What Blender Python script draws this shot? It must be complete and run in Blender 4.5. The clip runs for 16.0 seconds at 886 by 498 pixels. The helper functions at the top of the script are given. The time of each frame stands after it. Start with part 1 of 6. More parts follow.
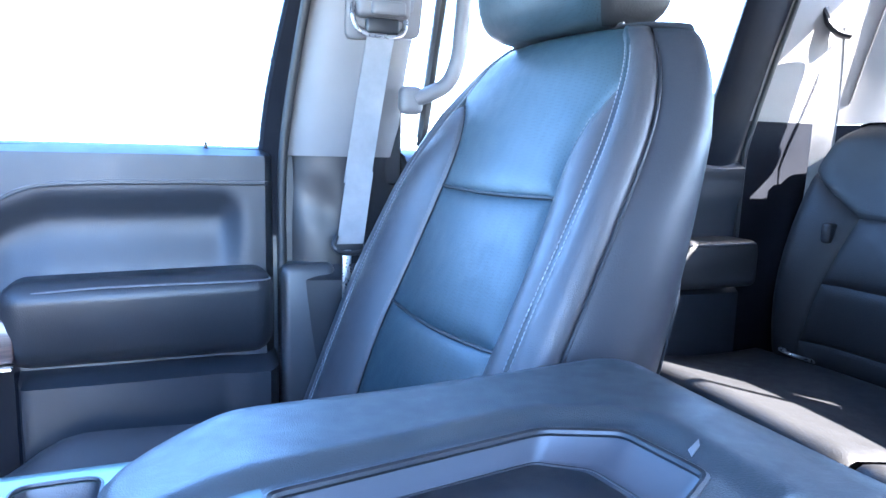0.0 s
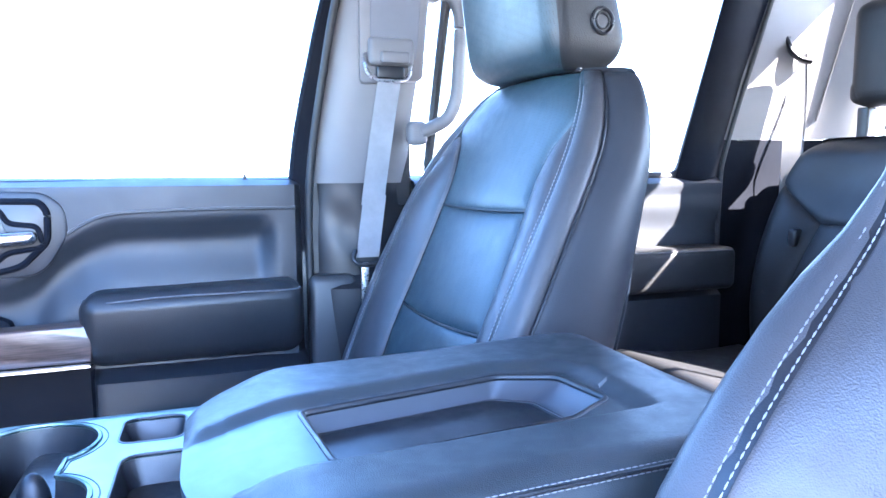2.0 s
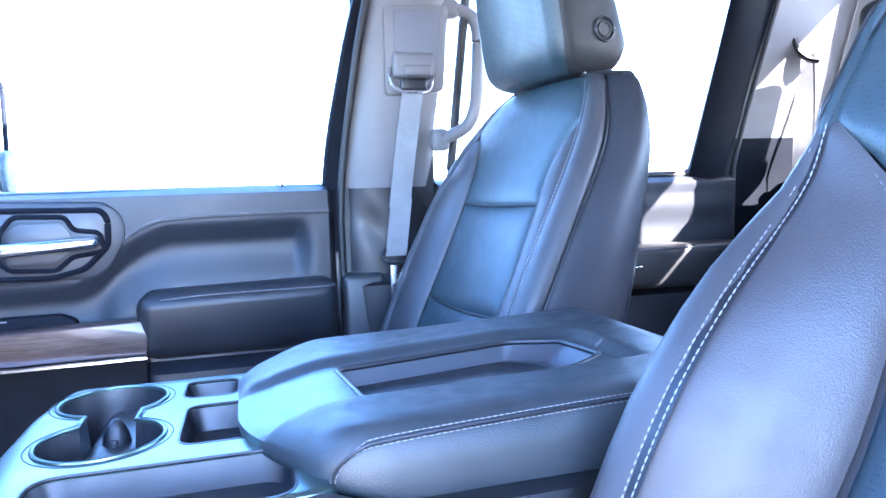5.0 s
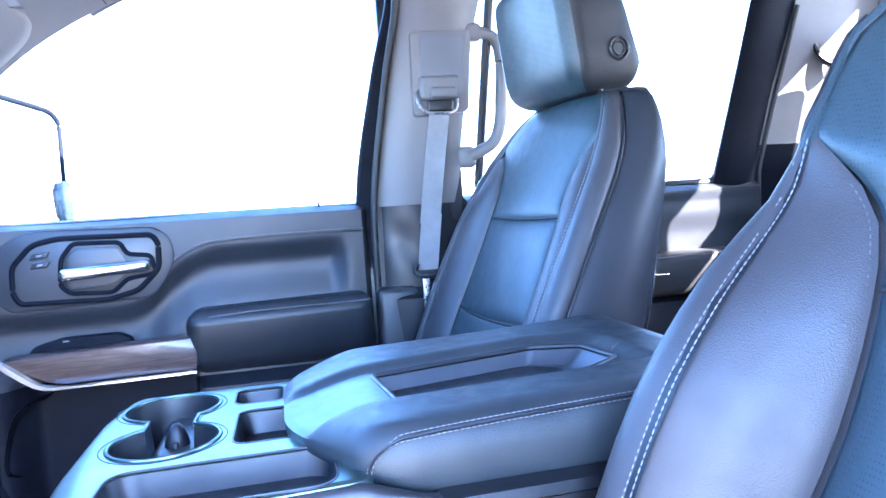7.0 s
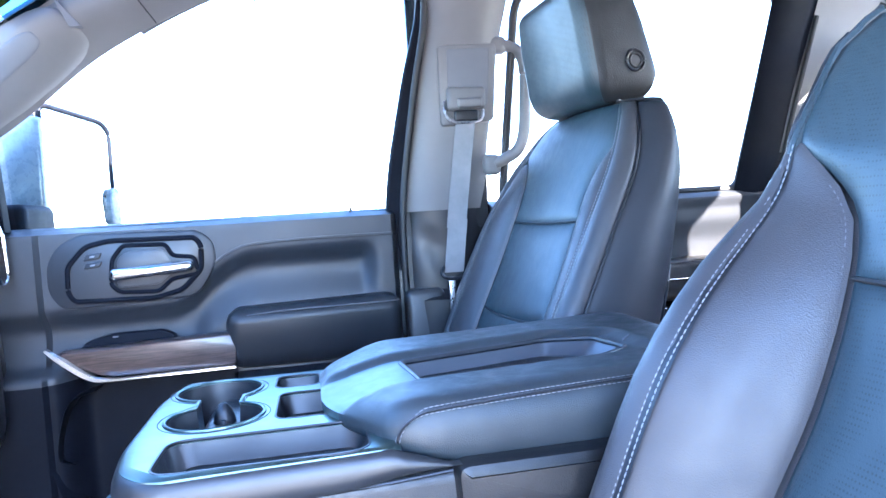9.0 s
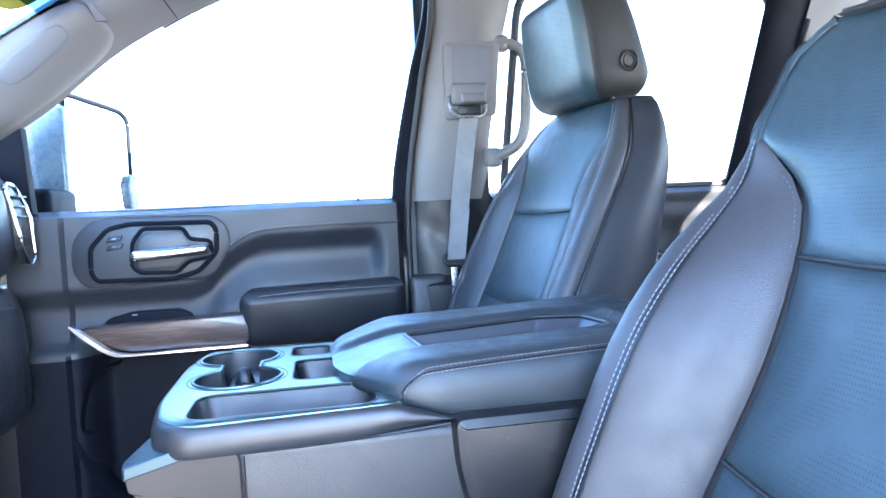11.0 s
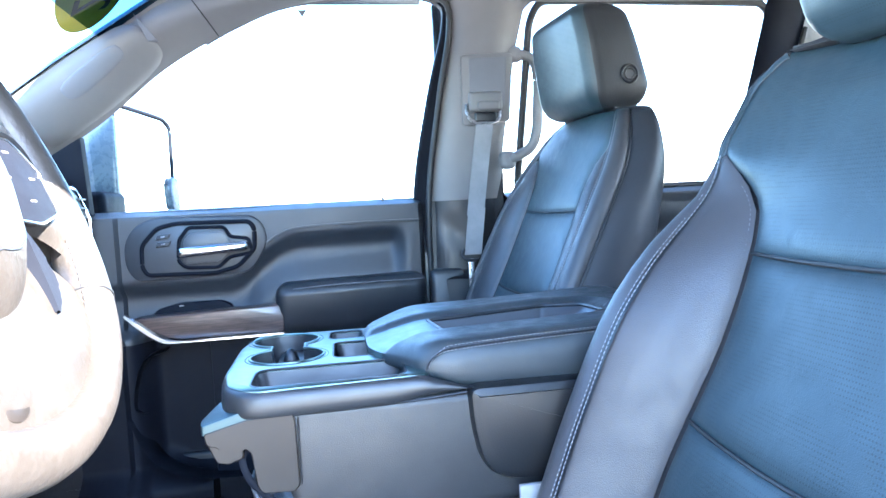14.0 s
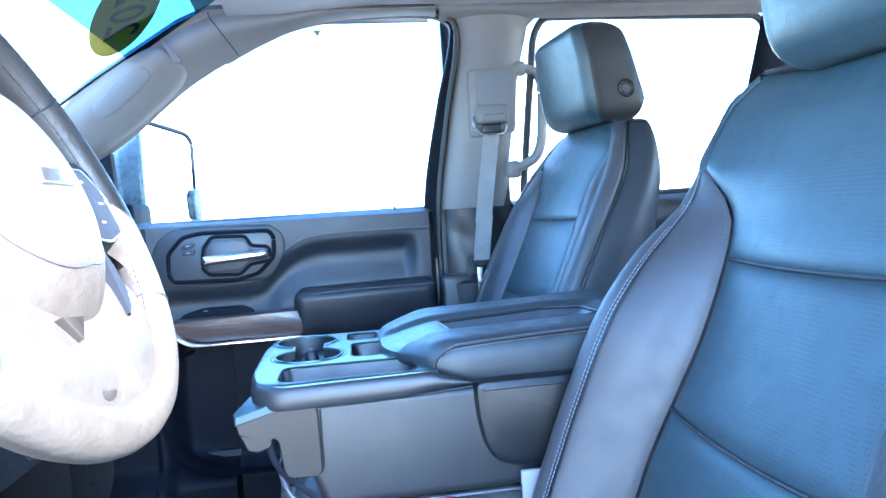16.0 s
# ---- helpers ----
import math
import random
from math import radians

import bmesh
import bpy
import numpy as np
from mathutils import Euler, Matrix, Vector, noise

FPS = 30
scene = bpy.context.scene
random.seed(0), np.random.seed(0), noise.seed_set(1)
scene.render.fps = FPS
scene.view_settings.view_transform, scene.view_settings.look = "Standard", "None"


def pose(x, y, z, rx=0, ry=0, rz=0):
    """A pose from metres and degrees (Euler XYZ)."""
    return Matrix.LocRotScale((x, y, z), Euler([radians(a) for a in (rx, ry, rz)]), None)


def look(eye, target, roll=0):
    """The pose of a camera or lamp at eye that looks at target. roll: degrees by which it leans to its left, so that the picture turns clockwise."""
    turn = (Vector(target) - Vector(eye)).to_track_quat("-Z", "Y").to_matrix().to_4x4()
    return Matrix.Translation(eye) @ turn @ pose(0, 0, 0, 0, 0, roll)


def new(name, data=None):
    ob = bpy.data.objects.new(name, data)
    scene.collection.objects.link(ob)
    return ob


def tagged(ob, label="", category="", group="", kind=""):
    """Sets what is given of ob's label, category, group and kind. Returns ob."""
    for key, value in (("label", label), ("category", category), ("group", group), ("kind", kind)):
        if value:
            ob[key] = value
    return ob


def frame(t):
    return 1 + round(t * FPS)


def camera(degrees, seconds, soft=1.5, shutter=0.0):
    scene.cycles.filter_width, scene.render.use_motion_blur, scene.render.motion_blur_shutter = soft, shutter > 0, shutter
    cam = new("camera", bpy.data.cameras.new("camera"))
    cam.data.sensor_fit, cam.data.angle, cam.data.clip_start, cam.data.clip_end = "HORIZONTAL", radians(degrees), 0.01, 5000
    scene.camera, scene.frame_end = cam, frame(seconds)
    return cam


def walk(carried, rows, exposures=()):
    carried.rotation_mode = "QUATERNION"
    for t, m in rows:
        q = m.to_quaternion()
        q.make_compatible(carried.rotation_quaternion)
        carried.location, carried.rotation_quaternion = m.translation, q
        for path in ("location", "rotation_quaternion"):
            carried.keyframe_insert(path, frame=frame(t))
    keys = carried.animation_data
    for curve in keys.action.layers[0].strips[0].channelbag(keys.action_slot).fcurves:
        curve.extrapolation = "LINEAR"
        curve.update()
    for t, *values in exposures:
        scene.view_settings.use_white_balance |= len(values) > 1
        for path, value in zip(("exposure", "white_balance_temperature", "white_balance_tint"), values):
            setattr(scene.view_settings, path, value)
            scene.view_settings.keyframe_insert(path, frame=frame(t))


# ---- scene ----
cam = camera(66.8, 16.0)
PATH = [
    (0, (-0.089, -0.376, 0.867), (0.631, 1.467, 0.578), 1.5),
    (0.5, (-0.109, -0.493, 0.889), (0.595, 1.365, 0.657), 0.6),
    (1, (-0.108, -0.529, 0.886), (0.565, 1.339, 0.653), -0.2),
    (1.5, (-0.11, -0.553, 0.882), (0.544, 1.322, 0.642), -0.5),
    (2, (-0.114, -0.574, 0.87), (0.531, 1.306, 0.648), -0.3),
    (2.5, (-0.116, -0.59, 0.86), (0.501, 1.299, 0.626), -0.5),
    (3, (-0.118, -0.607, 0.851), (0.48, 1.287, 0.618), -0.9),
    (3.5, (-0.121, -0.623, 0.842), (0.477, 1.274, 0.628), -1.1),
    (4, (-0.124, -0.64, 0.84), (0.472, 1.258, 0.64), -1.3),
    (6.5, (-0.13, -0.725, 0.847), (0.339, 1.215, 0.708), -3.1),
    (7, (-0.131, -0.739, 0.848), (0.324, 1.205, 0.716), -3.7),
    (7.5, (-0.135, -0.759, 0.844), (0.282, 1.194, 0.723), -3.8),
    (8, (-0.137, -0.774, 0.841), (0.234, 1.188, 0.725), -3.8),
    (8.5, (-0.14, -0.79, 0.839), (0.228, 1.173, 0.739), -3.6),
    (9, (-0.141, -0.809, 0.838), (0.233, 1.153, 0.739), -3.6),
    (9.5, (-0.144, -0.829, 0.831), (0.241, 1.131, 0.734), -3.3),
    (10, (-0.147, -0.848, 0.826), (0.23, 1.112, 0.709), -3.1),
    (12.5, (-0.17, -0.962, 0.83), (0.18, 1.004, 0.716), -2.5),
    (13, (-0.174, -0.985, 0.834), (0.167, 0.982, 0.717), -2.6),
    (13.5, (-0.176, -1.008, 0.836), (0.145, 0.963, 0.712), -2.9),
    (14, (-0.179, -1.031, 0.839), (0.128, 0.941, 0.71), -3.0),
    (14.5, (-0.182, -1.053, 0.842), (0.119, 0.92, 0.713), -3.3),
    (15, (-0.184, -1.076, 0.845), (0.113, 0.897, 0.717), -3.5),
    (15.5, (-0.184, -1.098, 0.847), (0.105, 0.877, 0.723), -3.6),
    (16, (-0.184, -1.119, 0.849), (0.087, 0.86, 0.735), -3.6),
]
LIGHTING = [(0.0, 6.26, 5020, 15), (3.5, 6.07, 5080, 21), (6.5, 5.90, 4820, 21), (9.0, 5.72, 5160, 17), (13.0, 5.68, 5480, 11), (16.0, 5.48, 4780, 7)]
walk(cam, [(t, look(eye, aim, roll)) for t, eye, aim, roll in PATH], LIGHTING)

# ---------------------------------------------------------------- world, sun
SUN_DIR = Vector((-1.0, 0.95, -1.0)).normalized()      # the way the sunlight travels
world = bpy.data.worlds.new("world")
scene.world = world
world.use_nodes = True
wn = world.node_tree
sky = wn.nodes.new("ShaderNodeTexSky")
sky.sky_type = "NISHITA"
sky.sun_disc = False
sky.sun_elevation = math.asin(-SUN_DIR.z)
sky.sun_rotation = math.atan2(-SUN_DIR.x, -SUN_DIR.y)
sky.air_density, sky.dust_density, sky.ozone_density = 1.0, 0.6, 1.0
wn.links.new(sky.outputs[0], wn.nodes["Background"].inputs[0])
wn.nodes["Background"].inputs[1].default_value = 0.075
sun_data = bpy.data.lights.new("sun", "SUN")
sun_data.energy, sun_data.angle, sun_data.color = 4.2, radians(0.53), (1.0, 0.82, 0.62)
sun = new("sun", sun_data)
sun.matrix_world = look((0, 0, 6), Vector((0, 0, 6)) + SUN_DIR)


# ---------------------------------------------------------------- materials
def nodes_of(name):
    m = bpy.data.materials.new(name)
    m.use_nodes = True
    return m, m.node_tree.nodes, m.node_tree.links, m.node_tree.nodes["Principled BSDF"]


def noise_tex(n, l, scale, detail=4.0, rough=0.55, coord=None):
    t = n.new("ShaderNodeTexNoise")
    t.inputs["Scale"].default_value, t.inputs["Detail"].default_value, t.inputs["Roughness"].default_value = scale, detail, rough
    if coord:
        l.new(coord, t.inputs["Vector"])
    return t


def ramp_of(n, l, src, c0, c1, p0=0.3, p1=0.7):
    r = n.new("ShaderNodeValToRGB")
    r.color_ramp.elements[0].position, r.color_ramp.elements[1].position = p0, p1
    r.color_ramp.elements[0].color, r.color_ramp.elements[1].color = (*c0, 1), (*c1, 1)
    l.new(src, r.inputs[0])
    return r


def surface(name, c0, c1, rough=0.5, rough_var=0.08, grain=0.0, grain_scale=900, cell=False, metal=0.0, blotch=9.0, spec=0.5, coat=0.0, sheen=0.0, wrinkle=0.0):
    """A two-scale surface: large blotches of colour and wear, fine grain as relief."""
    m, n, l, b = nodes_of(name)
    co = n.new("ShaderNodeTexCoord").outputs["Object"]
    big = noise_tex(n, l, blotch, 5, 0.6, co)
    l.new(ramp_of(n, l, big.outputs[0], c0, c1).outputs[0], b.inputs["Base Color"])
    mid = noise_tex(n, l, blotch * 7, 4, 0.6, co)
    mr = n.new("ShaderNodeMapRange")
    mr.inputs[1].default_value, mr.inputs[2].default_value = 0.3, 0.7
    mr.inputs[3].default_value, mr.inputs[4].default_value = rough - rough_var, rough + rough_var
    l.new(mid.outputs[0], mr.inputs[0])
    l.new(mr.outputs[0], b.inputs["Roughness"])
    b.inputs["Metallic"].default_value = metal
    b.inputs["Specular IOR Level"].default_value = spec
    b.inputs["Coat Weight"].default_value = coat
    b.inputs["Coat Roughness"].default_value = 0.15
    b.inputs["Sheen Weight"].default_value = sheen
    if grain:
        bump = n.new("ShaderNodeBump")
        bump.inputs["Strength"].default_value, bump.inputs["Distance"].default_value = grain, 0.0006
        if cell:
            v = n.new("ShaderNodeTexVoronoi")
            v.inputs["Scale"].default_value = grain_scale
            l.new(co, v.inputs["Vector"])
            fine = noise_tex(n, l, grain_scale * 0.9, 3, 0.6, co)
            mix = n.new("ShaderNodeMath")
            mix.operation = "ADD"
            l.new(v.outputs["Distance"], mix.inputs[0])
            l.new(fine.outputs[0], mix.inputs[1])
            l.new(mix.outputs[0], bump.inputs["Height"])
        else:
            fine = noise_tex(n, l, grain_scale, 3, 0.6, co)
            l.new(fine.outputs[0], bump.inputs["Height"])
        if wrinkle:
            wt = noise_tex(n, l, 26, 6, 0.62, co)
            wt.inputs["Distortion"].default_value = 1.2
            wb = n.new("ShaderNodeBump")
            wb.inputs["Strength"].default_value, wb.inputs["Distance"].default_value = wrinkle, 0.004
            l.new(wt.outputs[0], wb.inputs["Height"])
            l.new(wb.outputs[0], bump.inputs["Normal"])
        l.new(bump.outputs[0], b.inputs["Normal"])
    return m


# Darker copy of the seat leather, with the shade put into its colour.
SHADE_LEATHER = surface("black_leather_shaded", (0.015, 0.0155, 0.017), (0.022, 0.0225, 0.024), 0.50, 0.06, 0.35, 420, True, blotch=5, spec=0.3)
# Darker, bluer copy of the seat leather: the lid's weaker sky light as colour.
LID_SHADE_LEATHER = surface("black_leather_lid_shade", (0.020, 0.026, 0.031), (0.030, 0.037, 0.042), 0.40, 0.09, 0.32, 950, True, blotch=6, wrinkle=0.03)
LEATHER = surface("black_leather", (0.038, 0.0375, 0.041), (0.053, 0.052, 0.056), 0.41, 0.09, 0.34, 800, True, blotch=5, wrinkle=0.05)
# The teal tint paints reflected sky into otherwise black leather.
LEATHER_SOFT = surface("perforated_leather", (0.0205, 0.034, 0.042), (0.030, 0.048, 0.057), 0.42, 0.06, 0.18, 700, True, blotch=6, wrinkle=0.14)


def perforate(m, scale=300.0, dark=0.55):
    """Rows of small punched holes over a leather's colour."""
    n, l = m.node_tree.nodes, m.node_tree.links
    b = n["Principled BSDF"]
    src = b.inputs["Base Color"].links[0].from_socket
    v = n.new("ShaderNodeTexVoronoi")
    v.inputs["Scale"].default_value, v.inputs["Randomness"].default_value = scale, 0.12
    mp = n.new("ShaderNodeMapping")
    mp.inputs["Rotation"].default_value = (0, radians(22), 0)
    l.new(n.new("ShaderNodeTexCoord").outputs["Object"], mp.inputs[0])
    l.new(mp.outputs[0], v.inputs["Vector"])
    mr = n.new("ShaderNodeMapRange")
    mr.inputs[1].default_value, mr.inputs[2].default_value = 0.18, 0.34
    mr.inputs[3].default_value, mr.inputs[4].default_value = 1 - dark, 1.0
    l.new(v.outputs["Distance"], mr.inputs[0])
    mx = n.new("ShaderNodeMix")
    mx.data_type, mx.blend_type = "RGBA", "MULTIPLY"
    mx.inputs[0].default_value = 1.0
    l.new(src, mx.inputs[6])
    l.new(mr.outputs[0], mx.inputs[7])
    l.new(mx.outputs[2], b.inputs["Base Color"])


perforate(LEATHER_SOFT)
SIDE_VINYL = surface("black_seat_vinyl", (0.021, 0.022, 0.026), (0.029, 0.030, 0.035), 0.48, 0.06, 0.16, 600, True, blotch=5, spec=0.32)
VINYL = surface("black_door_vinyl", (0.018, 0.020, 0.025), (0.026, 0.029, 0.035), 0.45, 0.05, 0.25, 700, True, blotch=4)
PLASTIC = surface("black_plastic", (0.010, 0.0108, 0.0135), (0.015, 0.016, 0.019), 0.38, 0.07, 0.30, 900, blotch=6, spec=0.48)
PLASTIC_GREY = surface("dark_grey_plastic", (0.034, 0.035, 0.038), (0.046, 0.047, 0.050), 0.38, 0.06, 0.2, 1200, blotch=6)
DECK = surface("satin_console_deck", (0.108, 0.158, 0.152), (0.138, 0.190, 0.184), 0.32, 0.04, 0.0, 1200, blotch=5, metal=0.9)
GREY_TRIM = surface("light_grey_trim", (0.132, 0.129, 0.130), (0.166, 0.162, 0.162), 0.48, 0.06, 0.3, 1000, blotch=4)
GREY_FABRIC = surface("grey_headliner_fabric", (0.33, 0.33, 0.34), (0.40, 0.40, 0.41), 0.9, 0.05, 0.5, 1500, blotch=5, spec=0.2)
WEBBING = surface("grey_belt_webbing", (0.20, 0.20, 0.21), (0.26, 0.26, 0.27), 0.7, 0.05, 0.5, 1600, blotch=20, spec=0.3)
CARPET = surface("black_carpet", (0.016, 0.016, 0.017), (0.026, 0.026, 0.027), 0.95, 0.03, 0.9, 700, blotch=12, spec=0.2)
CHROME = surface("satin_chrome", (0.72, 0.72, 0.73), (0.80, 0.80, 0.81), 0.22, 0.05, 0.0, blotch=10, metal=1.0)
STEEL = surface("bare_steel", (0.45, 0.45, 0.46), (0.55, 0.55, 0.56), 0.3, 0.08, 0.0, blotch=30, metal=1.0)
RUBBER = surface("black_rubber_seal", (0.014, 0.014, 0.015), (0.022, 0.022, 0.023), 0.55, 0.08, 0.15, 800, blotch=15)
PALE_SHELL = surface("blue_grey_glossy_plastic", (0.09, 0.115, 0.135), (0.13, 0.155, 0.175), 0.28, 0.05, 0.0, blotch=8, coat=0.4)
DARK_PAD = surface("black_armrest_vinyl", (0.016, 0.017, 0.020), (0.023, 0.024, 0.027), 0.42, 0.06, 0.3, 500, True, blotch=5, spec=0.45)
TRAY_GREY = surface("smooth_grey_tray_plastic", (0.052, 0.055, 0.064), (0.066, 0.069, 0.078), 0.36, 0.05, 0.1, 1200, blotch=7)
INSET_GREY = surface("grey_inset_trim", (0.13, 0.135, 0.15), (0.16, 0.165, 0.18), 0.6, 0.06, 0.3, 1000, blotch=4)
SATIN_BLUE = surface("satin_blue_grey", (0.045, 0.070, 0.078), (0.060, 0.088, 0.096), 0.40, 0.05, 0.0, blotch=6, metal=0.8)
SKIRT = surface("dark_satin_skirt", (0.014, 0.015, 0.017), (0.020, 0.021, 0.024), 0.36, 0.05, 0.2, 900, blotch=5)
BLACK_TRIM = surface("matt_black_trim", (0.0050, 0.0060, 0.0100), (0.0085, 0.0098, 0.0140), 0.60, 0.06, 0.25, 1000, blotch=6, spec=0.06)
LOWER_TRIM = surface("black_lower_door_plastic", (0.0042, 0.0052, 0.0090), (0.0070, 0.0082, 0.0125), 0.55, 0.06, 0.25, 900, blotch=6, spec=0.10)
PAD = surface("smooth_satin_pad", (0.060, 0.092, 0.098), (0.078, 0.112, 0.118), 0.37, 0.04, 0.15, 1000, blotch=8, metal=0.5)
CONSOLE_SKIN = surface("grey_grained_skin", (0.0150, 0.0152, 0.0165), (0.0235, 0.0235, 0.0245), 0.42, 0.10, 0.28, 900, True, blotch=9, wrinkle=0.04)
WHEEL_LEATHER = surface("wrinkled_wheel_leather", (0.0165, 0.0145, 0.0130), (0.024, 0.021, 0.019), 0.46, 0.10, 0.4, 220, True, blotch=10, wrinkle=0.16)
BIN_SKIN = surface("black_grained_bin", (0.0060, 0.0064, 0.0074), (0.0100, 0.0105, 0.0118), 0.36, 0.08, 0.22, 700, True, blotch=8, spec=0.42)
BRACKET = surface("bronze_grey_metal", (0.0125, 0.0108, 0.0102), (0.0190, 0.0165, 0.0155), 0.36, 0.05, 0.1, 1200, blotch=8, metal=0.3)
THREAD = surface("grey_thread", (0.17, 0.175, 0.19), (0.23, 0.235, 0.25), 0.8, 0.05, 0.0, blotch=60)
THREAD_DARK = surface("dark_thread", (0.09, 0.09, 0.10), (0.13, 0.13, 0.14), 0.8, 0.05, 0.0, blotch=60)
BODY_PAINT = surface("dark_body_paint", (0.03, 0.03, 0.032), (0.04, 0.04, 0.042), 0.25, 0.03, 0.0, blotch=3, coat=0.6)
# Ground kept pale to bounce daylight into the cab; its real surface is unknown.
BOUNCE_GROUND = surface("pale_bounce_ground", (0.15, 0.147, 0.142), (0.20, 0.196, 0.188), 0.9, 0.05, 0.4, 60, blotch=0.6)
RED = surface("red_button_plastic", (0.55, 0.02, 0.02), (0.62, 0.03, 0.03), 0.4, 0.05, 0.0)
def film_material(name, colour):
    """Thin printed film that lets part of the daylight through."""
    m, n, l, b = nodes_of(name)
    co = n.new("ShaderNodeTexCoord").outputs["Object"]
    big = ramp_of(n, l, noise_tex(n, l, 40, 4, 0.6, co).outputs[0], tuple(0.9 * c for c in colour), colour)
    tl = n.new("ShaderNodeBsdfTranslucent")
    l.new(big.outputs[0], b.inputs["Base Color"])
    l.new(big.outputs[0], tl.inputs[0])
    b.inputs["Roughness"].default_value = 0.5
    mix = n.new("ShaderNodeMixShader")
    mix.inputs[0].default_value = 0.22
    l.new(b.outputs[0], mix.inputs[1])
    l.new(tl.outputs[0], mix.inputs[2])
    l.new(mix.outputs[0], n["Material Output"].inputs[0])
    return m


YELLOW = film_material("yellow_vinyl_film", (0.80, 0.62, 0.06))


def wood_material():
    m, n, l, b = nodes_of("brown_wood_trim")
    co = n.new("ShaderNodeTexCoord").outputs["Object"]
    mp = n.new("ShaderNodeMapping")
    mp.inputs["Scale"].default_value = (1.6, 8.0, 26.0)
    l.new(co, mp.inputs[0])
    t = noise_tex(n, l, 5.0, 8, 0.65, mp.outputs[0])
    t.inputs["Distortion"].default_value = 1.6
    r = ramp_of(n, l, t.outputs[0], (0.020, 0.013, 0.0115), (0.105, 0.066, 0.054), 0.32, 0.68)
    l.new(r.outputs[0], b.inputs["Base Color"])
    b.inputs["Roughness"].default_value, b.inputs["Coat Weight"].default_value, b.inputs["Coat Roughness"].default_value = 0.4, 0.5, 0.12
    bump = n.new("ShaderNodeBump")
    bump.inputs["Strength"].default_value, bump.inputs["Distance"].default_value = 0.25, 0.0006
    l.new(t.outputs[0], bump.inputs["Height"])
    l.new(bump.outputs[0], b.inputs["Normal"])
    return m


WOOD = wood_material()


def glass_material(name, tint, rough=0.0, gloss=0.35):
    m, n, l, b = nodes_of(name)
    out = n["Material Output"]
    tr = n.new("ShaderNodeBsdfTransparent")
    tr.inputs[0].default_value = (*tint, 1)
    gl = n.new("ShaderNodeBsdfGlossy")
    gl.inputs["Roughness"].default_value = rough
    fr = n.new("ShaderNodeFresnel")
    fr.inputs[0].default_value = 1.45
    mix = n.new("ShaderNodeMixShader")
    part_gloss = n.new("ShaderNodeMath")
    part_gloss.operation, part_gloss.inputs[1].default_value = "MULTIPLY", gloss
    l.new(fr.outputs[0], part_gloss.inputs[0])
    l.new(part_gloss.outputs[0], mix.inputs[0])
    l.new(tr.outputs[0], mix.inputs[1])
    l.new(gl.outputs[0], mix.inputs[2])
    l.new(mix.outputs[0], out.inputs[0])
    return m


GLASS = glass_material("clear_side_glass", (0.66, 0.74, 0.76))
REAR_GLASS = glass_material("tinted_rear_glass", (0.90, 0.90, 0.88))
SUN_CUT_GLASS = glass_material("dark_sun_cut_glass", (0.22, 0.23, 0.24))
SHADE_BAND = glass_material("blue_shade_band_glass", (0.085, 0.18, 0.26), gloss=0.02)
SCREEN_GLASS = glass_material("clear_windscreen_glass", (0.66, 0.74, 0.76), gloss=0.02)
MIRROR = surface("mirror_glass", (0.85, 0.86, 0.87), (0.88, 0.89, 0.90), 0.03, 0.01, 0.0, metal=1.0)


# ---------------------------------------------------------------- mesh helpers
def thing(name, at, label, category, group="", kind=""):
    e = new(name)
    e.empty_display_size = 0.1
    e.location = at
    return tagged(e, label, category, group, kind)


def base_of(ob):
    v = Vector((0, 0, 0))
    while ob:
        v += ob.location
        ob = ob.parent
    return v


def part(name, bm, mat, parent=None, label="", smooth=True, kind="", sharp=40):
    """Links a bmesh whose corners are in world metres as one mesh under a thing or part."""
    me = bpy.data.meshes.new(name)
    if parent is not None:
        bmesh.ops.translate(bm, vec=-base_of(parent), verts=bm.verts)
    bmesh.ops.recalc_face_normals(bm, faces=bm.faces)
    bm.to_mesh(me)
    bm.free()
    me.materials.append(mat)
    if smooth:
        me.shade_smooth()
        me.set_sharp_from_angle(angle=radians(sharp))
    ob = new(name, me)
    if parent is not None:
        ob.parent = parent
    return tagged(ob, label, kind=kind)


def merge(*bms):
    out = bmesh.new()
    for b in bms:
        me = bpy.data.meshes.new("tmp")
        b.to_mesh(me)
        b.free()
        out.from_mesh(me)
        bpy.data.meshes.remove(me)
    return out


def rbox(x0, x1, y0, y1, z0, z1, r=0.01, seg=3):
    bm = bmesh.new()
    bmesh.ops.create_cube(bm, size=1)
    for v in bm.verts:
        v.co = Vector(((x0 + x1) / 2 + v.co.x * (x1 - x0), (y0 + y1) / 2 + v.co.y * (y1 - y0), (z0 + z1) / 2 + v.co.z * (z1 - z0)))
    r = min(r, (x1 - x0) * 0.49, (y1 - y0) * 0.49, (z1 - z0) * 0.49)
    if r > 0:
        bmesh.ops.bevel(bm, geom=list(bm.edges), offset=r, segments=seg, profile=0.5, affect="EDGES")
    return bm


def grid(fn, us, vs, close_u=False):
    """A sheet of quads through fn(u, v)."""
    bm = bmesh.new()
    rows = [[bm.verts.new(fn(u, v)) for u in us] for v in vs]
    for a, b in zip(rows, rows[1:]):
        n = len(us)
        for i in range(n if close_u else n - 1):
            j = (i + 1) % n
            bm.faces.new((a[i], a[j], b[j], b[i]))
    return bm


def steps(a, b, n):
    return [a + (b - a) * i / n for i in range(n + 1)]


def lerp(x, xs, ys):
    return float(np.interp(x, xs, ys))


def smooth(x, a, b):
    t = min(1.0, max(0.0, (x - a) / (b - a)))
    return t * t * (3 - 2 * t)


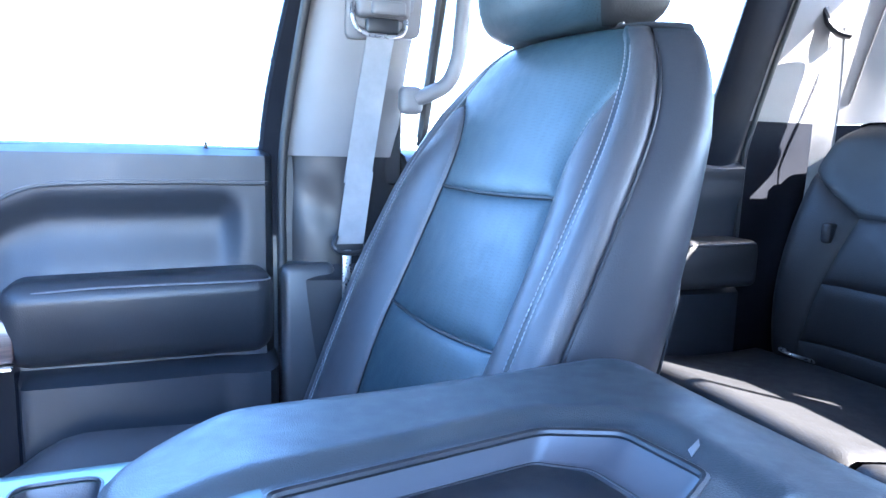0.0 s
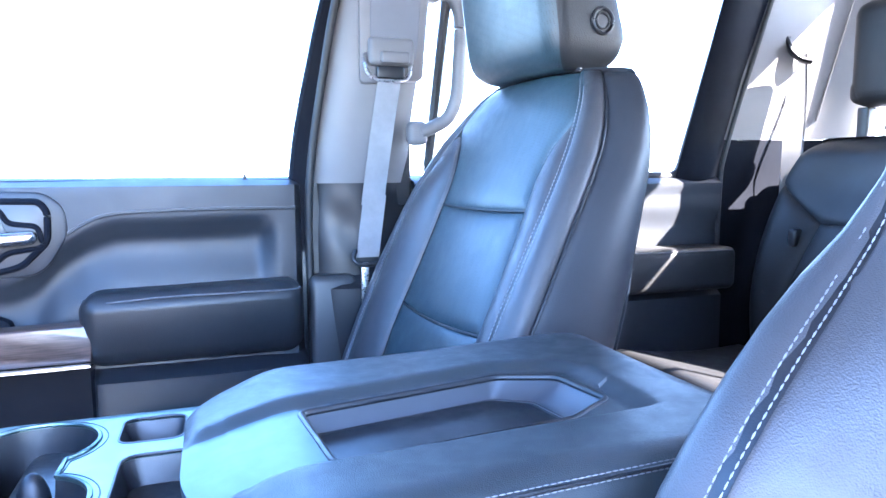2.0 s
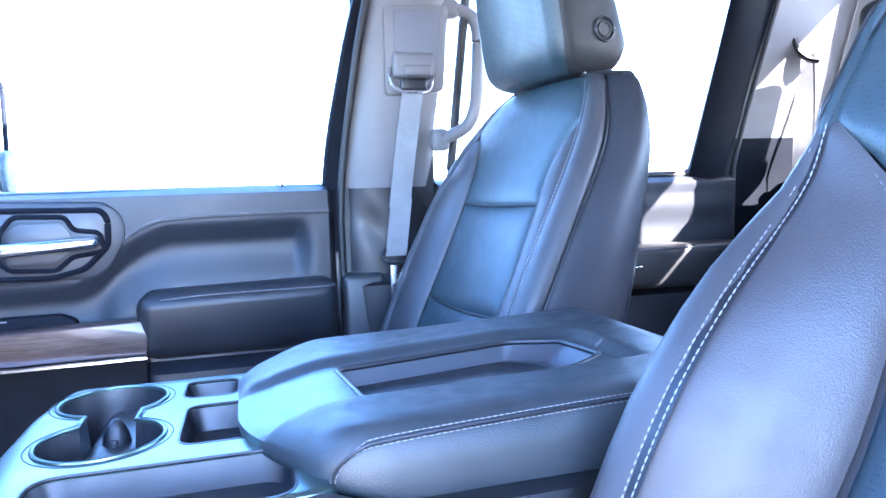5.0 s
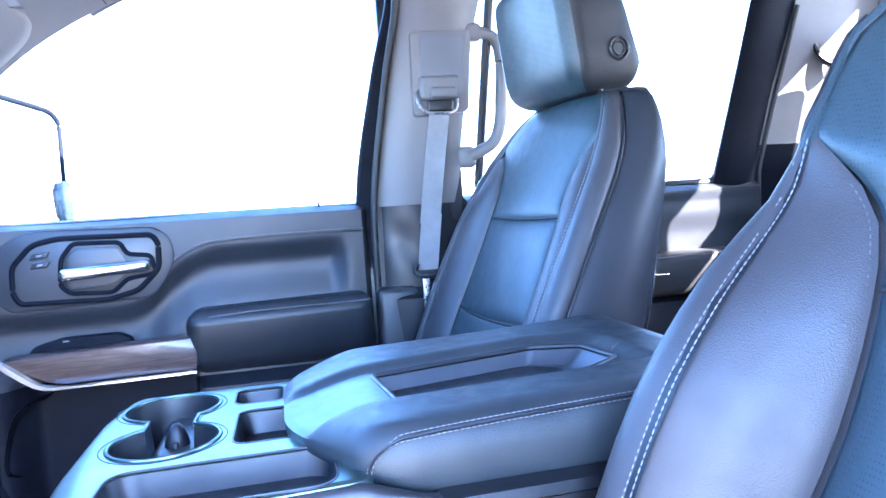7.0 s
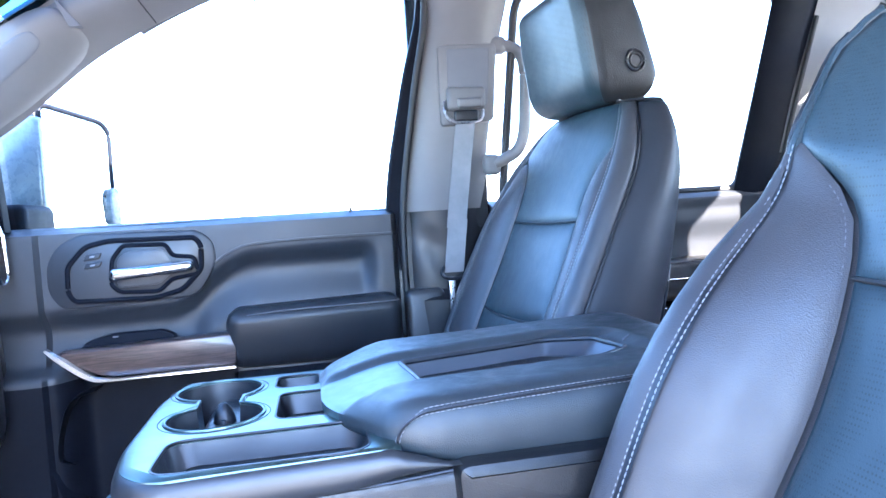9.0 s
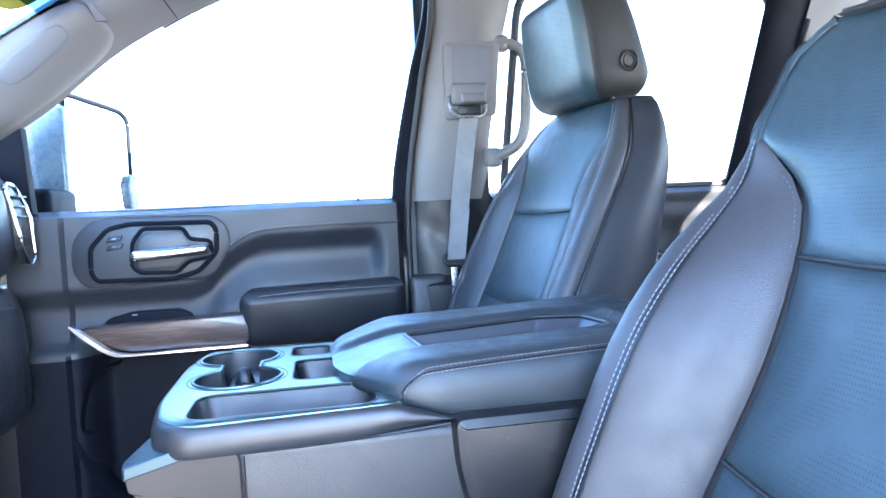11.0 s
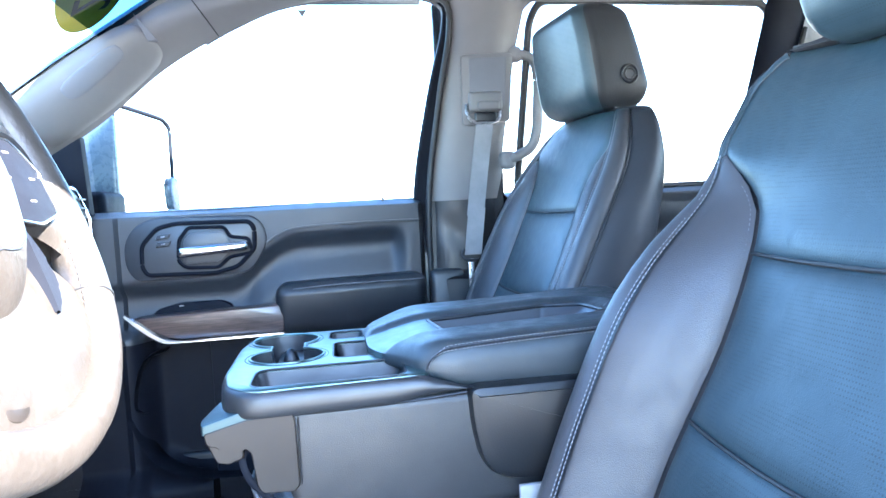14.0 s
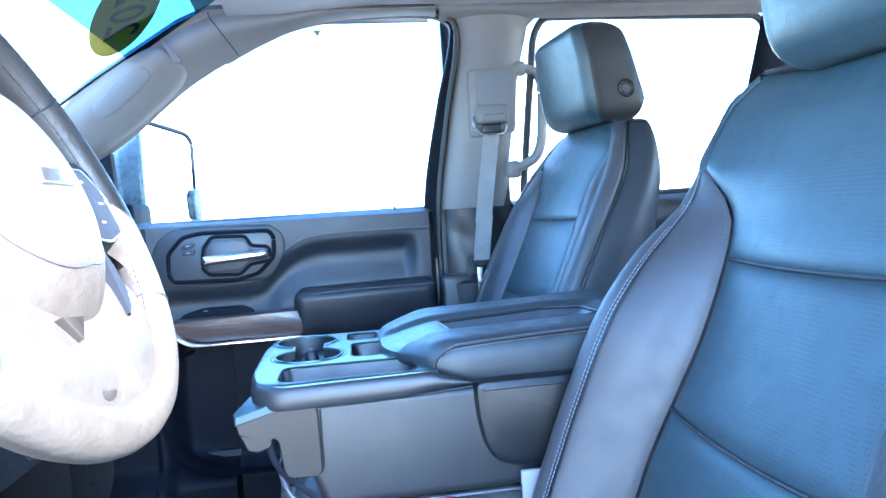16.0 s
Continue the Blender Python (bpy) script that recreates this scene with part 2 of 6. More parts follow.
def curve_through(pts, n=60):
    """Evenly spaced points on a smooth line through pts."""
    p = [Vector(q) for q in pts]
    p = [p[0] * 2 - p[1]] + p + [p[-1] * 2 - p[-2]]
    fine = []
    for a, b, c, d in zip(p, p[1:], p[2:], p[3:]):
        for i in range(16):
            t = i / 16
            fine.append(0.5 * ((2 * b) + (c - a) * t + (2 * a - 5 * b + 4 * c - d) * t * t + (3 * b - a - 3 * c + d) * t ** 3))
    fine.append(p[-2])
    acc = [0.0]
    for a, b in zip(fine, fine[1:]):
        acc.append(acc[-1] + (b - a).length)
    xs = np.linspace(0, acc[-1], n + 1)
    f = np.array(fine)
    return [Vector((float(np.interp(x, acc, f[:, 0])), float(np.interp(x, acc, f[:, 1])), float(np.interp(x, acc, f[:, 2])))) for x in xs]


def tube(pts, r, k=8, closed=False, flat=1.0, up=(0, 0, 1)):
    """A round (or flattened) cord along pts."""
    bm = bmesh.new()
    rings = []
    n = len(pts)
    for i, p in enumerate(pts):
        a = pts[i - 1] if (i > 0 or closed) else p
        b = pts[(i + 1) % n] if (i < n - 1 or closed) else p
        d = (b - a).normalized()
        s = d.cross(Vector(up))
        s = s.normalized() if s.length > 1e-4 else d.orthogonal().normalized()
        t = s.cross(d)
        rings.append([bm.verts.new(p + s * (r * math.cos(2 * math.pi * j / k)) + t * (r * flat * math.sin(2 * math.pi * j / k))) for j in range(k)])
    for a, b in zip(rings, rings[1:] + ([rings[0]] if closed else [])):
        for j in range(k):
            bm.faces.new((a[j], a[(j + 1) % k], b[(j + 1) % k], b[j]))
    if not closed:
        bm.faces.new(rings[0][::-1])
        bm.faces.new(rings[-1])
    return bm


def stitches(pts, pitch=0.0065, length=0.0045, r=0.0007, normal=(0, 0, 1)):
    """A row of thread stitches along a line."""
    bm = bmesh.new()
    acc = [0.0]
    for a, b in zip(pts, pts[1:]):
        acc.append(acc[-1] + (b - a).length)
    arr = np.array(pts)
    at = lambda s: Vector([float(np.interp(s, acc, arr[:, i])) for i in range(3)])
    s, nrm = 0.002, Vector(normal)
    while s + length < acc[-1]:
        a, b = at(s), at(s + length)
        d = (b - a).normalized()
        w = d.cross(nrm).normalized() * r
        h = w.cross(d).normalized() * r
        mid = (a + b) / 2
        ring = []
        for q, k in ((a, 0.5), (mid, 1.3), (b, 0.5)):
            ring.append([bm.verts.new(q + w * k + h * 0.0), bm.verts.new(q + h * k * 1.2), bm.verts.new(q - w * k), bm.verts.new(q - h * k)])
        for u, v in zip(ring, ring[1:]):
            for j in range(4):
                bm.faces.new((u[j], u[(j + 1) % 4], v[(j + 1) % 4], v[j]))
        s += pitch
    return bm


def slab(outline, fn, depth, r=0.004):
    """A plate: outline in 2D, fn maps (a, b, lift) into the world; its face edge is rounded."""
    bm = bmesh.new()
    n = len(outline)
    cx, cy = sum(p[0] for p in outline) / n, sum(p[1] for p in outline) / n
    inner = []
    for i in range(n):
        a, b, c = Vector(outline[i - 1]), Vector(outline[i]), Vector(outline[(i + 1) % n])
        e = ((b - a).normalized() + (c - b).normalized()).normalized()
        q = Vector((-e.y, e.x))
        if q.dot(Vector((cx, cy)) - b) < 0:
            q = -q
        inner.append(b + q * r)
    levels = [(outline, 0.0), (outline, depth - r), ([Vector(o).lerp(i, 0.3) for o, i in zip(outline, inner)], depth - 0.3 * r), (inner, depth)]
    rings = [[bm.verts.new(fn(p[0], p[1], h)) for p in ring] for ring, h in levels]
    for a, b in zip(rings, rings[1:]):
        for j in range(n):
            bm.faces.new((a[j], a[(j + 1) % n], b[(j + 1) % n], b[j]))
    bm.faces.new(rings[-1])
    bm.faces.new(rings[0][::-1])
    return bm


def rounded(pts, r=0.01, k=4):
    """A 2D outline with its corners rounded."""
    out = []
    n = len(pts)
    for i in range(n):
        a, b, c = Vector(pts[i - 1]), Vector(pts[i]), Vector(pts[(i + 1) % n])
        rr = min(r, (a - b).length * 0.45, (c - b).length * 0.45)
        p, q = b + (a - b).normalized() * rr, b + (c - b).normalized() * rr
        for j in range(k + 1):
            t = j / k
            out.append(tuple((1 - t) ** 2 * p + 2 * t * (1 - t) * b + t * t * q))
    return out


EDGE = [0, 0.012, 0.03, 0.06, 0.11, 0.2, 0.32, 0.44, 0.56, 0.68, 0.8, 0.89, 0.94, 0.97, 0.988, 1]
EDGE_LONG = [0, 0.006, 0.015, 0.03, 0.06] + [0.1 + 0.8 * i / 16 for i in range(17)] + [0.94, 0.97, 0.985, 0.994, 1]


def padded(fn, groove=0.006, soft=0.006, us=EDGE, vs=EDGE_LONG, back=False):
    """An upholstery panel: the sheet fn(a, b) with its border drawn down into the seams."""
    bm = bmesh.new()
    P = [[Vector(fn(a, b)) for a in us] for b in vs]
    nu, nv = len(us), len(vs)
    rows = []
    for j in range(nv):
        row = []
        for i in range(nu):
            du = P[j][min(i + 1, nu - 1)] - P[j][max(i - 1, 0)]
            dv = P[min(j + 1, nv - 1)][i] - P[max(j - 1, 0)][i]
            nrm = du.cross(dv)
            nrm = nrm.normalized() if nrm.length > 1e-9 else Vector((0, 0, 0))
            if back:
                nrm = -nrm
            d = min((P[j][i] - P[j][0]).length, (P[j][i] - P[j][-1]).length, (P[j][i] - P[0][i]).length, (P[j][i] - P[-1][i]).length)
            row.append(bm.verts.new(P[j][i] - nrm * groove * math.exp(-d / soft)))
        rows.append(row)
    for a, b in zip(rows, rows[1:]):
        for i in range(nu - 1):
            bm.faces.new((a[i], a[i + 1], b[i + 1], b[i]))
    bmesh.ops.remove_doubles(bm, verts=bm.verts, dist=1e-6)
    return bm


# ---------------------------------------------------------------- ground and cab shell
def side_y(z):
    """Inner face of the cab's side over its height (it leans in above the belt line)."""
    return 0.835 - max(0.0, z - 0.85) * 0.15


g = grid(lambda u, v: (u, v, -0.55), [-900, -60, -12, -4, 0, 4, 12, 60, 900], [-900, -60, -12, -4, 0, 4, 12, 60, 900])
tagged(part("ground", g, BOUNCE_GROUND, None, "pale grey ground round the truck, toned to bounce daylight", kind="structure"), category="ground")

floor_bm = merge(rbox(-1.25, 1.5, -0.86, 0.90, -0.10, 0.0, 0.01))
tagged(part("floor", floor_bm, CARPET, None, "black carpeted cab floor", kind="structure"), category="floor")


def roof_z(x, y):
    return 1.452 - 0.045 * (abs(y) / 0.75) ** 3 - 0.03 * smooth(-x, 0.05, 0.5)


# The outer sheet overhangs the windscreen, added to keep sun off the pillar.
roof = merge(grid(lambda u, v: (u, v, roof_z(u, v)), steps(-0.46, 1.5, 24), steps(-0.75, 0.75, 20)),
             grid(lambda u, v: (u, v, roof_z(u, v) + 0.07 - 0.010 * smooth(-u, 0.36, 0.53)), steps(-0.555, 1.52, 24), steps(-0.80, 0.80, 10)))
tagged(part("ceiling", roof, GREY_FABRIC, None, "light grey fabric headliner", kind="structure"), category="ceiling")

firewall = rbox(-1.32, -1.27, -0.86, 0.90, -0.1, 0.98, 0.01)
tagged(part("wall_front", firewall, CARPET, None, "black carpeted firewall under the dashboard", kind="structure"), category="wall")
back = merge(rbox(1.50, 1.56, -0.86, 0.86, -0.1, 0.95, 0.01), rbox(1.50, 1.56, -0.86, -0.70, 0.98, 1.45, 0.01), rbox(1.50, 1.56, 0.72, 0.86, 0.98, 1.45, 0.01), rbox(1.49, 1.54, -0.70, 0.72, 1.452, 1.50, 0.01))
tagged(part("wall_rear", back, GREY_TRIM, None, "grey trimmed rear cab wall round the back glass", kind="structure"), category="wall")
# driver's side: rear door closed, front door open
# Both headers hang low, out of view, to block sun from console and rim.
left = merge(rbox(0.30, 1.52, -0.90, -0.82, -0.1, 0.86, 0.02), rbox(0.16, 0.32, -0.88, -0.76, -0.1, 1.44, 0.02), rbox(0.30, 1.5, -0.86, -0.72, 1.28, 1.46, 0.02), rbox(1.12, 1.30, -0.88, -0.78, 0.85, 1.40, 0.02), rbox(-0.5, 0.32, -0.86, -0.72, 1.275, 1.46, 0.02), rbox(-1.30, -0.78, -0.90, -0.80, -0.1, 0.95, 0.02))
tagged(part("wall_driver", left, GREY_TRIM, None, "unseen grey cab side, open front door, low headers blocking sun", kind="structure"), category="wall")
# Unseen pane, tinted dark to hold back sun from the driver's side.
w5 = tagged(part("window_5", rbox(0.31, 1.13, -0.862, -0.858, 0.85, 1.30, 0.001), SUN_CUT_GLASS, None, "unseen dark glass of the closed rear door, added to cut sun", kind="structure"), category="window")
sill_board = merge(rbox(-0.80, 1.5, 0.86, 0.93, -0.1, 0.20, 0.01), rbox(-0.80, 1.5, -0.90, -0.82, -0.1, 0.05, 0.01))
tagged(part("sill", sill_board, PLASTIC, None, "black door sill boards", kind="structure"), category="sill")
outer = rbox(-1.30, -0.90, 0.84, 0.93, -0.1, 0.95, 0.01)
tagged(part("wall_passenger", outer, PLASTIC, None, "black kick panel ahead of the passenger door", kind="structure"), category="wall")


# ---------------------------------------------------------------- window line of the passenger side
TOP = [(0.128, 1.24), (0.124, 1.335), (0.09, 1.384), (-0.095, 1.386), (-0.25, 1.368), (-0.40, 1.315), (-0.57, 1.226), (-0.72, 1.112), (-0.80, 1.058), (-0.90, 1.00), (-1.04, 0.925)]
top_line = curve_through([(x, side_y(z), z) for x, z in TOP], 70)
rail_line = [p for p in top_line if p.x < 0.10]


EDGE_X = [-1.04, -0.90, -0.80, -0.72, -0.62, -0.50, -0.42, -0.30, 0.2]
EDGE_AT = [(-1.09, 0.70, 1.03), (-0.97, 0.69, 1.108), (-0.885, 0.685, 1.166), (-0.80, 0.68, 1.223), (-0.70, 0.68, 1.287), (-0.58, 0.682, 1.364), (-0.50, 0.695, 1.402), (-0.32, 0.735, 1.415), (0.2, 0.735, 1.412)]


def rail_top(p):
    """The upper edge of the roof rail and windscreen pillar over a point of the window line."""
    return Vector([lerp(p.x, EDGE_X, [e[i] for e in EDGE_AT]) for i in range(3)])


rail = bmesh.new()
rows = []
for p in rail_line:
    q = rail_top(p)
    row = []
    for i in range(9):
        t = i / 8
        c = p.lerp(q, t)
        c.y -= 0.028 * math.sin(math.pi * min(1.0, t * 1.15)) ** 0.7
        row.append(rail.verts.new(c))
    rows.append(row)
for a, b in zip(rows, rows[1:]):
    for i in range(8):
        rail.faces.new((a[i], a[i + 1], b[i + 1], b[i]))
a_pillar = thing("windscreen_pillar", (-0.7, 0.76, 0.95), "light grey moulded windscreen pillar and roof rail trim", "pillar trim", kind="structure")
part("pillar_trim", rail, GREY_TRIM, a_pillar)


def pillar_place(s, t, lift):
    """A point on the windscreen pillar: s runs forward and down along it, t up across it."""
    want = -0.55 - 0.33 * s
    lo = min(top_line, key=lambda p: abs(p.x - want) + (1 if p.z > 1.3 else 0)).copy()
    lo = Vector((want, side_y(lerp(want, *LOW)), lerp(want, *LOW)))
    c = lo.lerp(rail_top(lo), t)
    c.y -= 0.028 * math.sin(math.pi * min(1.0, max(0.0, t) * 1.15)) ** 0.7 + lift
    return c


LOW = ([-0.90, -0.80, -0.72, -0.57, -0.40], [1.00, 1.058, 1.112, 1.226, 1.315])
def pebble(s0, s1, t0, t1, lift, high, slant=0.0, n=4.0):
    """A raised pad with a superellipse outline on the pillar, domed and rounded at its rim."""
    bm = bmesh.new()
    rows = []
    for q in (0.0, 0.25, 0.5, 0.7, 0.82, 0.9, 0.95, 0.98, 1.0, 1.012):
        row = []
        for k in range(64):
            a = 2 * math.pi * k / 64
            ca, sa = math.cos(a), math.sin(a)
            e = (abs(ca) ** n + abs(sa) ** n) ** (-1 / n)
            s, t = q * e * ca, q * e * sa
            up = high * (1 - min(1.0, q) ** 10) ** 0.5 if q <= 1 else -0.004
            row.append(bm.verts.new(pillar_place((s0 + s1) / 2 + (s1 - s0) / 2 * s, (t0 + t1) / 2 + (t1 - t0) / 2 * t + slant * s, lift + up)))
        rows.append(row)
    for a, b in zip(rows, rows[1:]):
        for k in range(64):
            bm.faces.new((a[k], a[(k + 1) % 64], b[(k + 1) % 64], b[k]))
    bmesh.ops.remove_doubles(bm, verts=bm.verts, dist=1e-6)
    return bm


part("pillar_cover", pebble(0.02, 1.06, 0.06, 0.97, 0.002, 0.0145, 0.0, 5.0), GREY_TRIM, a_pillar, "raised light grey cover with rounded ends")
part("inset_pad", pebble(0.19, 0.62, 0.38, 0.70, 0.0155, 0.0045, -0.03, 3.5), INSET_GREY, a_pillar, "darker grey inset pad")
# Raised grey slab that stands in for the shadow of a notch.
part("notch", slab([(-0.010, 0.93), (0.045, 0.42), (-0.004, 0.36)], pillar_place, 0.0170, 0.002), INSET_GREY, a_pillar, "grey slab standing in for a notch's shadow at the cover end")
skin = bmesh.new()
prev = None
for p in rail_line:
    q = rail_top(p)
    ring = [skin.verts.new(q + Vector(o)) for o in ((0.0, -0.014, -0.006), (0.0, -0.004, 0.008), (0.0, 0.06, 0.022), (0.0, 0.14, -0.01))]
    if prev:
        for k in range(3):
            skin.faces.new((prev[k], prev[k + 1], ring[k + 1], ring[k]))
    prev = ring
part("outer_skin", skin, BODY_PAINT, a_pillar, "dark painted outer pillar skin")


def rail_at(x, t, lift):
    """A point on the rail's face at x, t of the way up, raised by lift."""
    p = min(rail_line, key=lambda q: abs(q.x - x) + (0 if q.z > 1.0 else 1))
    c = p.lerp(rail_top(p), t)
    return Vector((x + (c.x - p.x), c.y - 0.028 * math.sin(math.pi * min(1.0, t * 1.15)) ** 0.7 - lift, c.z))


gap = [rail_at(-0.445 + 0.015 * i / 16, i / 16, 0.0012) for i in range(17)]
part("trim_joint", tube(gap, 0.0016, 6), RUBBER, a_pillar)

# rubber seal round the front door opening
seal_line = curve_through([(0.075, 0.838, 0.10), (0.075, 0.835, 0.60), (0.078, 0.828, 0.86), (0.114, 0.79, 1.12), (0.148, 0.762, 1.31), (0.124, 0.752, 1.385), (-0.02, 0.750, 1.400), (-0.25, 0.752, 1.382), (-0.40, 0.757, 1.330), (-0.57, 0.772, 1.236), (-0.72, 0.79, 1.122), (-0.86, 0.80, 1.03)], 110)
seals = thing("door_seal", (0.075, 0.838, 0.10), "black rubber seal round the passenger door opening", "seal", kind="structure")
part("seal_bead", tube([p for p in seal_line if p.x > -0.30], 0.0085, 10), RUBBER, seals)
band_bm = bmesh.new()
prev = None
for i in [k for k in range(28, len(seal_line)) if seal_line[k].x > -0.50]:
    p, d = seal_line[i], (seal_line[min(i + 1, len(seal_line) - 1)] - seal_line[i - 1]).normalized()
    side_n = Vector((-d.z, 0, d.x))
    wide = 0.040 - 0.013 * smooth(p.z, 0.90, 1.28) - 0.020 * smooth(i, 50, 64)
    ring = [band_bm.verts.new(p + side_n * w + Vector((0, dy, 0))) for w, dy in ((-0.012, 0.020), (-0.008, 0.008), (wide - 0.006, 0.010), (wide, 0.016), (wide, 0.040), (-0.012, 0.060))]
    if prev:
        for j in range(6):
            band_bm.faces.new((prev[j], prev[(j + 1) % 6], ring[(j + 1) % 6], ring[j]))
    prev = ring
part("window_frame", band_bm, BLACK_TRIM, seals, "black window frame of the passenger door")
part("door_jamb", rbox(0.050, 0.135, 0.846, 0.93, 0.06, 0.87, 0.004), PLASTIC, seals)

# ---------------------------------------------------------------- passenger door
door = thing("door_1", (-0.34, 0.86, 0.10), "closed black passenger door with a grey padded panel", "door", kind="structure")
S_X = [-0.90, -0.47, -0.43, -0.39, -0.34, -0.29, 0.10]
S_Z = [0.680, 0.680, 0.695, 0.738, 0.772, 0.790, 0.794]


def door_face(x, z):
    """Inner face of the door panel."""
    line = lerp(x, S_X, S_Z)
    under = line - z
    y = 0.812 + 0.004 * math.sin(9 * x)
    y += (0.032 * smooth(under, -0.004, 0.050) - 0.020 * smooth(under, 0.055, 0.15)) * (1 - smooth(x, -0.035, 0.015))
    y += 0.05 * smooth(z, 0.845, 0.866) ** 2
    if x < -0.735:
        y -= 0.012 * smooth(-x, 0.735, 0.745)
    if z < 0.56:
        rear = smooth(x, -0.345, -0.325)
        ledge = -0.055 * smooth(0.505 - z, 0.0, 0.018) * rear
        pocket = 0.045 * smooth(0.54 - z, 0.0, 0.03) * smooth(x, -0.71, -0.67) * (1 - rear) * smooth(z, 0.15, 0.24 - 0.1 * smooth(x, -0.7, -0.5))
        front = -0.03 * (1 - smooth(x, -0.73, -0.69)) * smooth(0.56 - z, 0, 0.03)
        bottom = -0.06 * (1 - smooth(z, 0.13, 0.20)) * (1 - rear)
        y += ledge + pocket + front + bottom
    if x > 0.04:
        y += 0.035 * smooth(x, 0.042, 0.062) ** 2
    return y


xs = sorted(set(steps(-0.86, 0.062, 104)))
zs = steps(0.06, 0.866, 100)
panel = grid(lambda x, z: (x, door_face(x, z), z), xs, [z for z in zs if z > 0.515])
part("door_panel", panel, VINYL, door, "black grained panel with a stepped shoulder line")
pocket_bm = grid(lambda x, z: (x, door_face(x, z), z), [x for x in xs if x < -0.330], [z for z in zs if z < 0.524])
ledge_bm = grid(lambda x, z: (x, door_face(x, z), z), [x for x in xs if x > -0.342], [z for z in zs if z < 0.524])
part("lower_panel", ledge_bm, VINYL, door, "black grained lower panel behind the pocket")
part("map_pocket", pocket_bm, LOWER_TRIM, door, "matt black panel with a map pocket")
part("door_shell", rbox(-0.86, 0.062, 0.900, 0.95, 0.06, 0.858, 0.01), BODY_PAINT, door)
line_pts = [Vector((x, door_face(x, z + 0.004) - 0.0008, z + 0.004)) for x, z in [(p.x, p.z) for p in curve_through([(0.055, 0, 0.797), (-0.12, 0, 0.798), (-0.27, 0, 0.794), (-0.33, 0, 0.780), (-0.385, 0, 0.744), (-0.405, 0, 0.724)], 60)]]
part("seam", tube(line_pts, 0.0016, 6), RUBBER, door)
part("seam", tube([p + Vector((0, 0, 0.006)) for p in line_pts], 0.0010, 6), THREAD_DARK, door)
border = curve_through([(-0.640, 0.80, 0.500), (-0.690, 0.80, 0.480), (-0.715, 0.80, 0.42), (-0.722, 0.80, 0.32), (-0.705, 0.795, 0.255), (-0.655, 0.785, 0.195), (-0.56, 0.775, 0.165), (-0.36, 0.775, 0.155)], 60)
part("pocket_border", tube([p + Vector((0, 0.016, 0)) for p in border], 0.036, 14, flat=0.10), BLACK_TRIM, door, "smooth raised border of the map pocket")
# armrest
arm = rbox(-0.350, 0.052, 0.738, 0.845, 0.514, 0.656, 0.034, 7)
for v in arm.verts:
    v.co.y += 0.030 * smooth(0.60 - v.co.z, 0.0, 0.08)
    v.co.z += 0.008 * smooth(v.co.x, -0.35, -0.20) * (1 if v.co.z > 0.6 else 0)
arm_part = part("armrest", arm, DARK_PAD, door, "black padded leather armrest")
part("seam", tube(curve_through([(-0.346, 0.80, 0.640), (-0.340, 0.765, 0.640), (-0.320, 0.7475, 0.641), (-0.20, 0.7445, 0.6475), (0.02, 0.7445, 0.6485), (0.044, 0.76, 0.650)], 50), 0.0018, 6), THREAD_DARK, arm_part)
# wood strip and its bright edge
trim_y = 0.748
wood = slab(rounded([(-0.328, 0.604), (-0.50, 0.600), (-0.700, 0.594), (-0.660, 0.562), (-0.620, 0.537), (-0.590, 0.5325), (-0.332, 0.5335)], 0.006, 3), lambda a, b, h: Vector((a, 0.79 - h + 0.010 * smooth(abs(b - 0.572), 0.01, 0.035), b)), 0.79 - trim_y, 0.004)
part("wood_trim", wood, WOOD, door, "brown wood grain trim strip")
bright = curve_through([(-0.333, trim_y + 0.004, 0.529), (-0.50, trim_y, 0.528), (-0.60, trim_y, 0.528), (-0.640, trim_y, 0.538), (-0.690, trim_y + 0.002, 0.576), (-0.722, trim_y + 0.006, 0.603)], 50)
strip = bmesh.new()
prev = None
for i, p in enumerate(bright):
    w = 0.0040 + 0.006 * smooth(i, 28, 42) * smooth(52 - i, 0, 8)
    d = (bright[min(i + 1, 50)] - bright[max(i - 1, 0)]).normalized()
    nrm = Vector((-d.z, 0, d.x)).normalized()
    nrm = nrm if nrm.z > 0 else -nrm
    ring = [strip.verts.new(p + nrm * w), strip.verts.new(p + nrm * w * 0.5 + Vector((0, -0.006, 0))), strip.verts.new(p - nrm * w * 0.5 + Vector((0, -0.006, 0))), strip.verts.new(p - nrm * w), strip.verts.new(p + Vector((0, 0.02, 0)))]
    if prev:
        for j in range(5):
            strip.faces.new((prev[j], prev[(j + 1) % 5], ring[(j + 1) % 5], ring[j]))
    prev = ring
part("bright_strip", strip, CHROME, door, "satin chrome strip under the wood trim")
shelf = slab(rounded([(-0.70, 0.560), (-0.46, 0.562), (-0.468, 0.606), (-0.495, 0.619), (-0.60, 0.619), (-0.655, 0.606)], 0.008, 4), lambda a, b, h: Vector((a, 0.83 - h, b)), 0.024, 0.003)
part("pull_cup", shelf, BLACK_TRIM, door, "black grab recess above the wood strip")
part("pull_cup_mark", rbox(-0.600, -0.588, 0.8045, 0.808, 0.611, 0.614, 0.001), THREAD, door)

